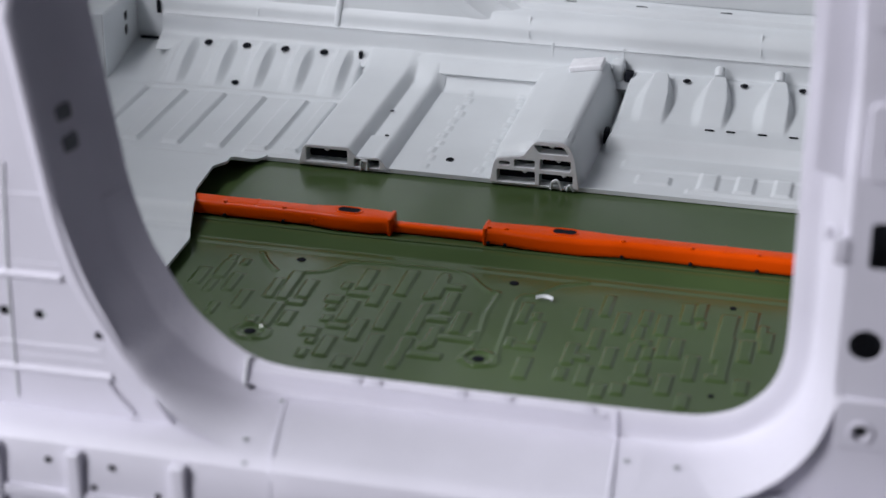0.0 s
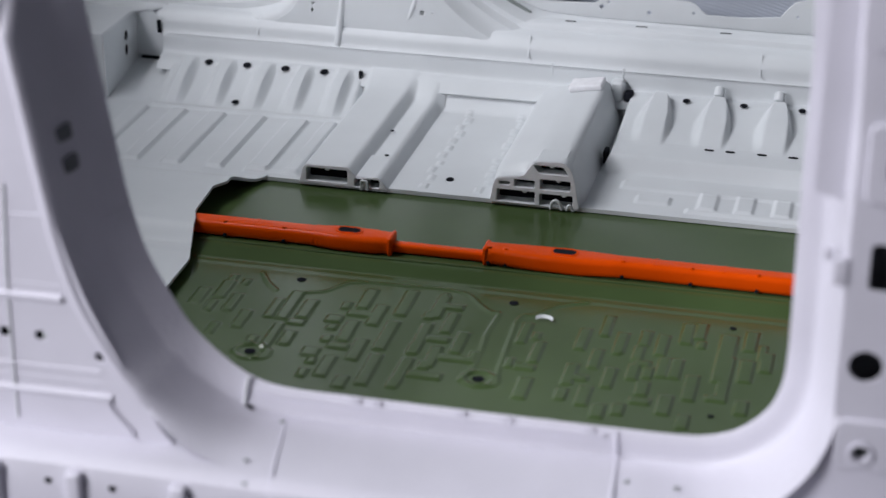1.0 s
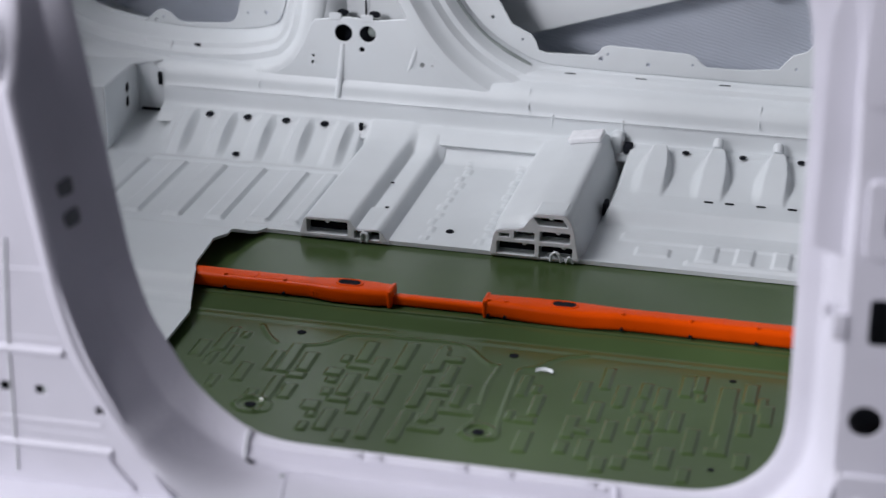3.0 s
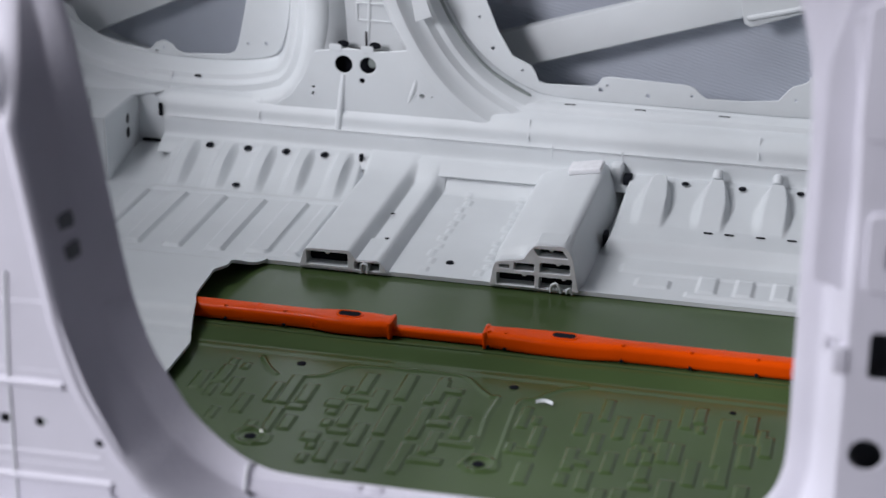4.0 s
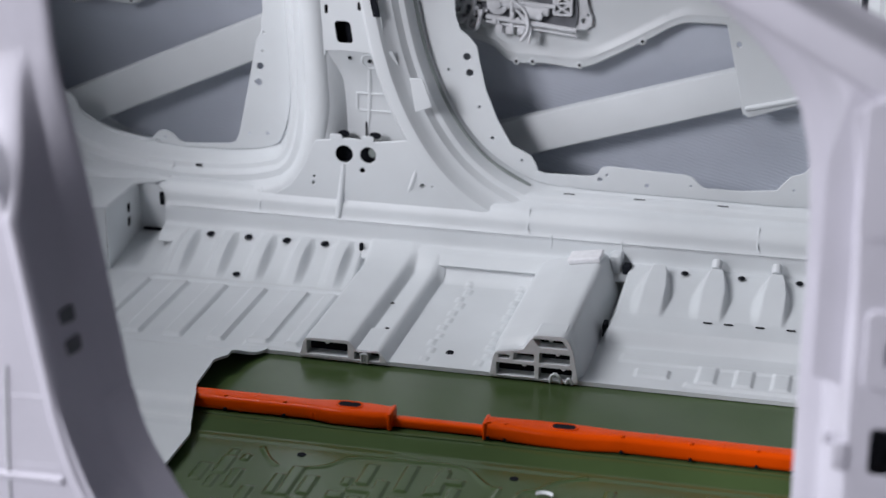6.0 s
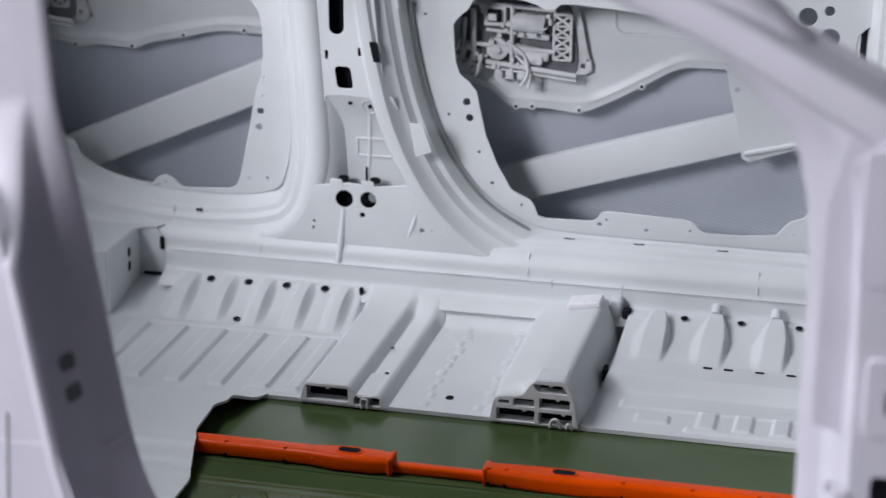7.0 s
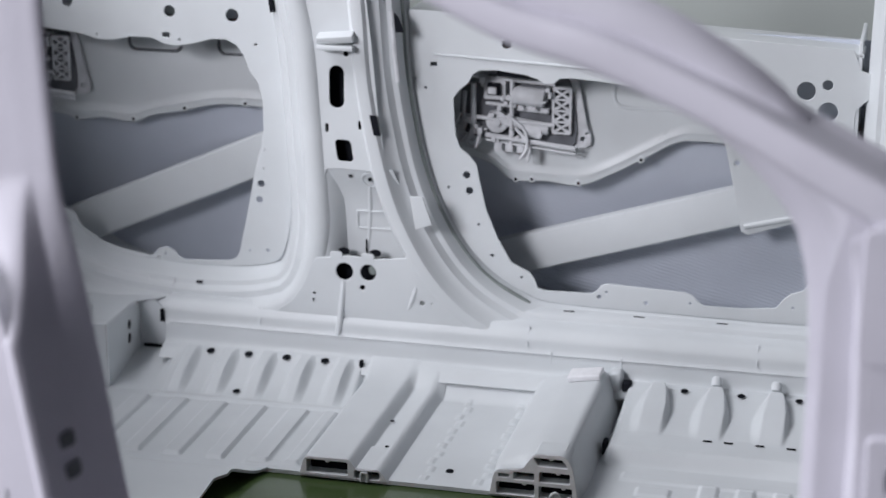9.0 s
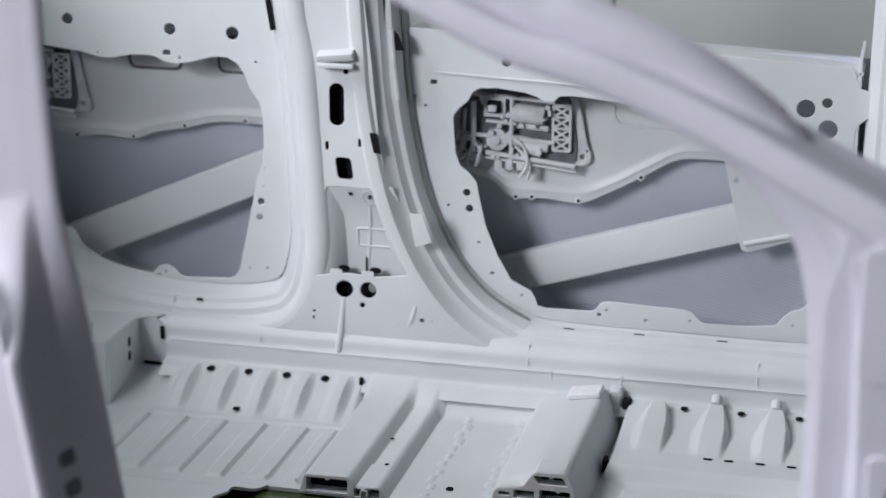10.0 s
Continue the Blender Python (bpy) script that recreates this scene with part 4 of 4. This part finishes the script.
    part("impact_beam", strip_beam((-0.36, 0.268), (0.30, 0.472), 1.865, 0.092), INNER, d, "slanting pressed side impact beam")
    part("beam_bracket", sheet("beam_bracket", [(0.182, 0.60), (0.205, 0.50), (0.228, 0.392), (0.243, 0.384), (0.42, 0.445), (0.42, 0.65), (0.19, 0.61)], (disc_loop(0.212, 0.552, 0.006, 10),), 0.006, 0.002, upright(1.855)), INNER, d)
    part("rib", pipe([(0.235, 1.850, 0.405), (0.33, 1.848, 0.430), (0.42, 1.848, 0.455)], 0.006), INNER, d)
    reinforcement(d, [(-0.45, 0.58), (-0.36, 0.56), (-0.312, 0.535), (-0.23, 0.53), (-0.15, 0.530), (-0.08, 0.555), (0.0, 0.60), (0.07, 0.635), (0.13, 0.645), (0.3, 0.64)], [(-0.45, 0.535), (-0.36, 0.51), (-0.312, 0.474), (-0.23, 0.475), (-0.15, 0.470), (-0.08, 0.50), (0.0, 0.545), (0.07, 0.585), (0.13, 0.592), (0.3, 0.588)], 1.872, 0.80)
    for u, v in ((-0.30, 0.476), (-0.262, 0.478), (-0.152, 0.476), (-0.008, 0.541)):
        part("tab", rod((u, 1.872, v), (u, 1.868, v), 0.0085, 12, 0.001), INNER, d)
        dish("hole_shade", (u, 1.8675, v), 0.003, d, (0, -1, 0))
    part("finger_recess", sheet("finger_recess", slot_loop(0.06, 0.71, 0.28, 0.11, 0.03), (slot_loop(0.06, 0.71, 0.262, 0.094, 0.024),), 0.008, 0.003, upright(1.876)), INNER, d)
    # Black block for the shade in the opening above the drive.
    part("gap_shade", block((0.075, 0.004, 0.034), (-0.292, 1.790, 0.752), 0.001), DARK, d)
    mechanism(d, -0.395, 0.617, 1.858)


def rear_door():
    d = thing("car_door", "pale grey primed rear car door with open inner panel, shut", "car door", "doors of the car body")
    out = [(-0.852, 0.985), (-0.838, 0.81), (-0.829, 0.679), (-0.818, 0.478), (-0.816, 0.372), (-0.838, 0.284), (-0.872, 0.258), (-0.968, 0.244), (-1.111, 0.243), (-1.25, 0.262), (-1.335, 0.298), (-1.49, 0.41), (-1.59, 0.62), (-1.60, 0.985)]
    soft = [tuple(p) for p in spline(out, 120)]
    cut = [(-1.56, 0.80), (-1.425, 0.800), (-1.318, 0.788), (-1.285, 0.778), (-1.25, 0.777), (-1.20, 0.788), (-1.148, 0.788), (-1.118, 0.775), (-1.09, 0.771), (-1.05, 0.778), (-1.001, 0.792), (-0.965, 0.793), (-0.94, 0.780), (-0.922, 0.755), (-0.910, 0.72), (-0.888, 0.693), (-0.880, 0.65), (-0.879, 0.585), (-0.884, 0.57), (-0.884, 0.54), (-0.896, 0.516), (-0.922, 0.390), (-0.946, 0.283), (-0.955, 0.266), (-0.970, 0.258), (-1.083, 0.251), (-1.100, 0.258), (-1.112, 0.272), (-1.132, 0.280), (-1.152, 0.274), (-1.166, 0.258), (-1.185, 0.249), (-1.271, 0.265), (-1.33, 0.295), (-1.352, 0.32), (-1.362, 0.345), (-1.380, 0.357), (-1.43, 0.36), (-1.50, 0.46), (-1.56, 0.62)]
    holes = [cut, disc_loop(-1.357, 0.865, 0.013, 18), disc_loop(-1.102, 0.853, 0.0135, 18), disc_loop(-0.949, 0.850, 0.015, 18), slot_loop(-1.112, 0.797, 0.018, 0.012, 0.005), disc_loop(-1.08, 0.787, 0.003, 8), disc_loop(-0.888, 0.453, 0.008, 14), disc_loop(-0.893, 0.414, 0.008, 14),
             disc_loop(-1.285, 0.79, 0.003, 8), disc_loop(-0.893, 0.785, 0.003, 8), disc_loop(-0.876, 0.535, 0.003, 8), disc_loop(-0.88, 0.49, 0.003, 8), disc_loop(-0.92, 0.287, 0.003, 8), disc_loop(-0.875, 0.29, 0.004, 8), slot_loop(-1.152, 0.253, 0.012, 0.005, 0.002), disc_loop(-1.133, 0.262, 0.003, 8), disc_loop(-1.40, 0.335, 0.003, 8)]
    part("inner_panel", sheet("inner_panel", soft, holes, 0.004, 0.0016, upright(1.76)), INNER, d)
    part("outer_skin", door_skin(-1.75, -0.78, z1=1.05), SKIN, d, "bare inside of the outer door skin")
    part("edge_wall", swept(L_OPEN[1:], [(0.004, 1.770), (0.05, 1.80), (0.06, 2.0)], 90, flip=True), INNER, d)
    part("top_rail", block((0.80, 0.17, 0.01), (-1.24, 1.845, 0.98), 0.003), INNER, d)
    part("bottom_rail", block((0.85, 0.23, 0.01), (-1.22, 1.885, 0.165), 0.003), INNER, d)
    part("end_wall", block((0.008, 0.19, 0.75), (-1.60, 1.857, 0.60), 0.002), INNER, d)
    part("impact_beam", strip_beam((-1.50, 0.242), (-0.88, 0.514), 1.865, 0.098), INNER, d, "slanting pressed side impact beam")
    reinforcement(d, [(-1.65, 0.63), (-1.45, 0.615), (-1.33, 0.61), (-1.25, 0.61), (-1.115, 0.645), (-0.962, 0.665), (-0.85, 0.66)], [(-1.65, 0.58), (-1.45, 0.567), (-1.39, 0.553), (-1.33, 0.562), (-1.25, 0.556), (-1.20, 0.575), (-1.115, 0.592), (-1.04, 0.610), (-0.962, 0.612), (-0.85, 0.605)], 1.872, 0.90)
    for u, v in ((-1.397, 0.558), (-1.249, 0.563), (-1.116, 0.597), (-0.962, 0.617)):
        part("tab", rod((u, 1.872, v), (u, 1.868, v), 0.0085, 12, 0.001), INNER, d)
        dish("hole_shade", (u, 1.8675, v), 0.003, d, (0, -1, 0))
    # Rims are dark grey: the recesses' inner shade is in their colour.
    for u, w in ((-1.187, 0.14), (-0.97, 0.12)):
        part("finger_recess", sheet("finger_recess", slot_loop(u, 0.775, w, 0.09, 0.02), (slot_loop(u, 0.775, w - 0.014, 0.076, 0.016),), 0.008, 0.003, upright(1.876)), DARK_GREY, d)
    mechanism(d, -1.624, 0.675, 1.858)


front_door()
rear_door()


# ---------------------------------------------------------------- near body side
OPENING = [(-0.595, 1.40), (-0.593, 1.23), (-0.591, 1.152), (-0.585, 1.031), (-0.577, 0.924), (-0.553, 0.807), (-0.533, 0.69), (-0.503, 0.504), (-0.491, 0.44), (-0.469, 0.366), (-0.439, 0.309), (-0.406, 0.256), (-0.355, 0.208), (-0.305, 0.179), (-0.25, 0.169), (-0.16, 0.168), (0.0, 0.168), (0.193, 0.169), (0.335, 0.171), (0.385, 0.178), (0.425, 0.196), (0.458, 0.229), (0.475, 0.268), (0.481, 0.32), (0.481, 0.45), (0.480, 0.62), (0.481, 0.74), (0.476, 0.85), (0.465, 0.915), (0.442, 0.974), (0.366, 1.056), (0.262, 1.126), (0.148, 1.168), (0.072, 1.191), (-0.085, 1.274), (-0.24, 1.362)]


def near_side():
    s = thing("body_side", "white primed car body side with door opening, sill and pillars", "car body")
    n = 320
    c = spline(OPENING, n)
    run = np.linspace(0, 1, n)
    # where the run passes from rear pillar to sill, hinge pillar and roof rail
    k1 = run[np.argmin(np.hypot(c[:, 0] + 0.40, c[:, 1] - 0.25))]
    k2 = run[np.argmin(np.hypot(c[:, 0] + 0.26, c[:, 1] - 0.17))]
    k3 = run[np.argmin(np.hypot(c[:, 0] - 0.30, c[:, 1] - 0.17))]
    k4 = run[np.argmin(np.hypot(c[:, 0] - 0.479, c[:, 1] - 0.30))]
    k5 = run[np.argmin(np.hypot(c[:, 0] - 0.478, c[:, 1] - 0.80))]
    k6 = run[np.argmin(np.hypot(c[:, 0] - 0.36, c[:, 1] - 1.06))]
    ka = run[np.argmin(np.hypot(c[:, 0] + 0.58, c[:, 1] - 0.955))]
    kb = run[np.argmin(np.hypot(c[:, 0] + 0.545, c[:, 1] - 0.76))]
    keys = (0, ka, kb, k1, k2, k3, k4, k5, k6, 1)
    crown = [(0, 0), (0.003, -0.006), (0.008, -0.010), (0.018, -0.012), (0.026, -0.014), (0.034, -0.016), (0.042, -0.018), (0.055, -0.021), (0.075, -0.025), (0.095, -0.030), (0.115, -0.036), (0.125, -0.010)]
    rear = [(0, 0), (0.0015, -0.003), (0.008, -0.015), (0.016, -0.030), (0.024, -0.045), (0.027, -0.051), (0.051, -0.118), (0.056, -0.131), (0.062, -0.136), (0.068, -0.136), (0.073, -0.134), (0.078, -0.127)]
    sill = [(0, 0), (0.003, -0.004), (0.012, -0.007), (0.030, -0.008), (0.039, -0.009), (0.0425, -0.011), (0.0435, -0.015), (0.044, -0.025), (0.044, -0.06), (0.045, -0.10), (0.046, -0.14), (0.048, -0.18)]
    hinge = [(0, 0), (0.002, -0.003), (0.012, -0.007), (0.026, -0.010), (0.034, -0.012), (0.040, -0.018), (0.047, -0.035), (0.056, -0.060), (0.064, -0.085), (0.069, -0.098), (0.075, -0.104), (0.082, -0.1065)]
    rail = [(0, 0), (0.002, -0.006), (0.010, -0.016), (0.02, -0.026), (0.03, -0.034), (0.04, -0.041), (0.05, -0.047), (0.062, -0.052), (0.075, -0.053), (0.09, -0.047), (0.10, -0.036), (0.108, -0.015)]
    for prof in (crown, rear, sill, hinge, rail):
        for lo, hi in ((5, 6), (1, 2)):
            p, q = np.array(prof[lo]), np.array(prof[hi])
            prof[hi:hi] = [tuple(p + (q - p) * 0.05), tuple(p + (q - p) * 0.95)]
    rows = []
    for u, a, b, h, r in zip(crown, rear, sill, hinge, rail):
        rows.append(tuple(np.interp(run, keys, (u[i], u[i], a[i], a[i], b[i], b[i], h[i], h[i], r[i], r[i])) for i in (0, 1)))
    part("door_frame", swept(OPENING, rows, n, thick=0.0), WHITE, s)
    # sill box
    prof = spline([(0.0, 0.118), (-0.01, 0.1235), (-0.10, 0.1235), (-0.185, 0.122), (-0.203, 0.116), (-0.211, 0.10), (-0.214, 0.02), (-0.20, -0.20), (-0.1, -0.24)], 40)
    xs = np.linspace(-2.4, 1.1, 40)
    part("sill", grid_mesh("sill", np.array([[(x, y, z) for x in xs] for y, z in prof]), 0.0), WHITE, s)
    # cover sheet over the sill, with its rims
    cover = [(y - 0.0025, z + 0.0025) for y, z in prof[:30]]
    xs = np.concatenate([[-0.255], np.linspace(-0.253, 0.248, 12), [0.250]])
    part("sill_cover", grid_mesh("sill_cover", np.array([[(x + (-0.09 if x > 0 else -0.18) * (y + 0.02), y, z - 0.003 * (i in (0, len(xs) - 1))) for i, x in enumerate(xs)] for y, z in cover]), 0.0), WHITE, s)
    part("rim", pipe([(0.249, -0.012, 0.125), (0.2535, -0.06, 0.126), (0.259, -0.12, 0.126), (0.2655, -0.19, 0.124)], 0.0028), WHITE, s)
    part("rim", pipe([(0.249, -0.011, 0.125), (0.247, -0.010, 0.145), (0.246, -0.006, 0.166)], 0.0032), WHITE, s)
    part("rim", pipe([(-0.254, -0.02, 0.1258), (-0.247, -0.06, 0.1260), (-0.236, -0.12, 0.1260), (-0.223, -0.188, 0.1240), (-0.219, -0.213, 0.10), (-0.219, -0.216, 0.02)], 0.002), WHITE, s)
    part("rim", pipe([(-0.316, -0.010, 0.186), (-0.319, -0.018, 0.16), (-0.321, -0.024, 0.125)], 0.0032), METAL, s)
    dish("hole_shade", (-0.313, -0.024, 0.138), 0.006, s, (0, -1, 0.1))
    # inner lip bead on the sill flange
    part("flange_bead", pipe([(-0.312, -0.010, 0.164), (-0.25, -0.011, 0.160), (0.0, -0.011, 0.159), (0.23, -0.011, 0.160)], 0.0026), WHITE, s)
    for x in (-0.162, 0.0, 0.193, 0.07, -0.13):
        part("weld_tab", block((0.018, 0.004, 0.007), (x + 0.012, -0.008, 0.166), 0.0015), WHITE, s)
    for x, y in ((-0.30, -0.03), (-0.258, -0.03), (-0.275, -0.15), (-0.26, -0.20), (0.273, -0.075), (0.345, -0.075)):
        dish("weld_spot", (x, y, 0.1262 if y > -0.19 else 0.118), 0.0036, s, mat=MID_GREY)
    # rear quarter panel
    edge = spline([(-0.76, 0.895), (-0.70, 0.885), (-0.655, 0.855), (-0.628, 0.81), (-0.612, 0.755), (-0.592, 0.66), (-0.565, 0.51), (-0.520, 0.36), (-0.468, 0.25), (-0.42, 0.16), (-0.39, 0.12)], 60)
    # The unseen rear stretch up to 0.99 is added to shade the rear floor.
    out = [tuple(p) for p in edge] + [(-0.40, 0.10), (-1.8, 0.10), (-1.8, 0.97), (-1.10, 0.99), (-0.93, 0.97), (-0.82, 0.91)]
    sq = [slot_loop(-0.648, 0.281, 0.016, 0.015, 0.003), slot_loop(-0.592, 0.281, 0.017, 0.014, 0.003), slot_loop(-0.500, 0.257, 0.016, 0.013, 0.005), slot_loop(-0.662, 0.60, 0.022, 0.09, 0.008)]
    part("quarter_panel", sheet("quarter_panel", out, sq, 0.004, 0.0015, upright(-0.130)), WHITE, s)
    # Black backings added so that the panel's openings read as shade.
    part("backing_shade", block((0.22, 0.004, 0.64), (-0.735, -0.06, 0.42), 0), DARK, s)
    part("backing_shade", block((0.028, 0.003, 0.026), (-0.500, -0.125, 0.257), 0), DARK, s)
    for z0, x1, r in ((0.474, -0.556, 0.0035), (0.366, -0.555, 0.003), (0.345, -0.552, 0.008), (0.232, -0.50, 0.004), (0.214, -0.495, 0.003), (0.190, -0.485, 0.008)):
        part("pressed_bead", pipe([(-0.93 - 0.7 * (0.474 - z0), -0.130, z0 - 0.006), (-0.8, -0.130, z0 - 0.003), (x1, -0.130, z0)], r), WHITE, s)
    part("pressed_bead", pipe([(-0.628, -0.133, 0.52), (-0.637, -0.133, 0.35), (-0.640, -0.133, 0.14)], 0.0025), METAL, s)
    part("pressed_bead", pipe([(-0.495, -0.134, 0.19), (-0.485, -0.134, 0.17), (-0.455, -0.134, 0.135)], 0.005), WHITE, s)
    # Dark grey plates laid on the pillar for the shade in its slots.
    for x, z in ((-0.5535, 0.583), (-0.5460, 0.538)):
        part("slot_shade", sheet("slot_shade", slot_loop(0, 0, 0.030, 0.026, 0.006), (), 0.003, 0.0005, pose(x, -0.080, z, 90, 0, 70) @ pose(0, 0, 0, 0, 0, 10)), DARK_GREY, s)
    part("overlap", pipe([(-0.4945, -0.007, 0.448), (-0.503, -0.023, 0.4445), (-0.516, -0.050, 0.442)], 0.0022), WHITE, s)
    # stiffening posts on the outer sill
    for x in (-0.79, -0.645, -0.517, -0.355):
        part("post", block((0.024, 0.024, 0.22), (x, -0.216, 0.0), 0.007, 3), WHITE, s)
    part("post", block((1.0, 0.012, 0.02), (-0.85, -0.216, 0.03), 0.004), WHITE, s)
    for x, z in ((-0.56, 0.088), (-0.46, 0.088), (-0.49, 0.05), (-0.39, 0.05)):
        dish("hole_shade", (x, -0.2145, z), 0.0045, s, (0, -1, 0))
    # hinge pillar panel
    out = [(0.42, -0.1), (0.47, 0.13), (0.535, 0.20), (0.552, 0.27), (0.552, 0.40), (0.552, 0.70), (0.546, 0.86), (0.53, 0.97), (0.60, 1.02), (0.75, 0.98), (1.1, 0.80), (1.1, -0.1)]
    holes = [disc_loop(0.589, 0.369, 0.0225, 26), disc_loop(0.594, 0.241, 0.0105, 18), slot_loop(0.598, 0.515, 0.032, 0.066, 0.008), slot_loop(0.605, 0.655, 0.02, 0.03, 0.006)]
    part("hinge_panel", sheet("hinge_panel", out, holes, 0.004, 0.0015, upright(-0.104)), WHITE, s)
    # Dark grey backing added for the shade behind the hinge panel's openings.
    part("backing_shade", block((0.54, 0.004, 1.0), (0.83, -0.045, 0.42), 0), DARK_GREY, s)
    part("hinge_pad", sheet("hinge_pad", slot_loop(0.625, 0.251, 0.135, 0.078, 0.012), (disc_loop(0.594, 0.241, 0.0125, 18),), 0.010, 0.004, upright(-0.108)), WHITE, s)
    part("collar", sheet("collar", disc_loop(0.594, 0.241, 0.018, 24), (disc_loop(0.594, 0.241, 0.0115, 18),), 0.004, 0.0018, upright(-0.115)), WHITE, s)
    part("hinge_pad", sheet("hinge_pad", slot_loop(0.62, 0.66, 0.11, 0.11, 0.012), (slot_loop(0.605, 0.655, 0.022, 0.032, 0.006),), 0.010, 0.004, upright(-0.108)), WHITE, s)
    part("check_tab", block((0.020, 0.012, 0.040), (0.545, -0.104, 0.505), 0.004), WHITE, s)
    part("check_tab", block((0.012, 0.010, 0.018), (0.527, -0.085, 0.52), 0.003), WHITE, s)
    part("hinge_pad", sheet("hinge_pad", slot_loop(0.63, 0.90, 0.17, 0.18, 0.014), (), 0.006, 0.0025, upright(-0.108)), WHITE, s)
    # windscreen pillar
    p = spline([(-0.42, -0.02, 1.44), (-0.25, -0.02, 1.385), (-0.09, -0.02, 1.295), (0.07, -0.025, 1.215), (0.20, -0.03, 1.178), (0.35, -0.035, 1.118), (0.48, -0.045, 1.052), (0.60, -0.055, 0.99), (0.80, -0.06, 0.88), (1.0, -0.06, 0.77)], 70)
    t = np.gradient(p, axis=0)
    t /= np.linalg.norm(t, axis=1, keepdims=True)
    up = np.stack([-t[:, 2], np.zeros(70), t[:, 0]], 1)
    loop = spline([(-0.45, 1), (-0.47, 0.2), (-0.45, -0.4), (-0.38, -0.85), (-0.2, -1), (0.0, -1.02), (0.4, -0.98), (0.56, -0.8), (0.64, -0.3), (0.74, 0.4), (0.8, 1), (-0.45, 1)], 40)
    grow = np.interp(np.arange(70), (0, 40, 69), (0.048, 0.052, 0.075))[:, None, None]
    pts = p[:, None] + grow * loop[None, :, :1] * up[:, None] + 0.05 * loop[None, :, 1:] * np.array([0, 1.0, 0])
    part("windscreen_pillar", grid_mesh("windscreen_pillar", pts), WHITE, s)
    part("cowl", sheet("cowl", [(0.50, 0.90), (0.53, 1.02), (0.62, 1.0), (0.9, 0.85), (0.9, 0.5), (0.5, 0.6)], (), 0.004, 0.001, upright(-0.07)), WHITE, s)


near_side()


def roof():
    # Unseen panel, added to block lamp light over the cabin's rear.
    r = thing("shade_panel", "unseen pale grey roof skin with curved edges, added to shade the rear", "roof")
    x, y = np.meshgrid(np.linspace(-2.7, -1.74, 20), np.linspace(-0.03, 1.80, 40))
    part("shade_skin", grid_mesh("shade_skin", np.stack([x, y, 1.384 + 0.03 * (1 - ((y - 0.88) / 0.92) ** 2)], -1), 0.004), INNER, r)


roof()


def bulkhead():
    # Unseen wall, added to cast shade on the rear floor.
    w = part("rear_blocker", block((0.012, 1.75, 1.53), (-1.78, 0.88, 0.625), 0.004), INNER)
    tagged(w, "unseen plain wall added to shade the rear of the cabin", "bulkhead")


bulkhead()
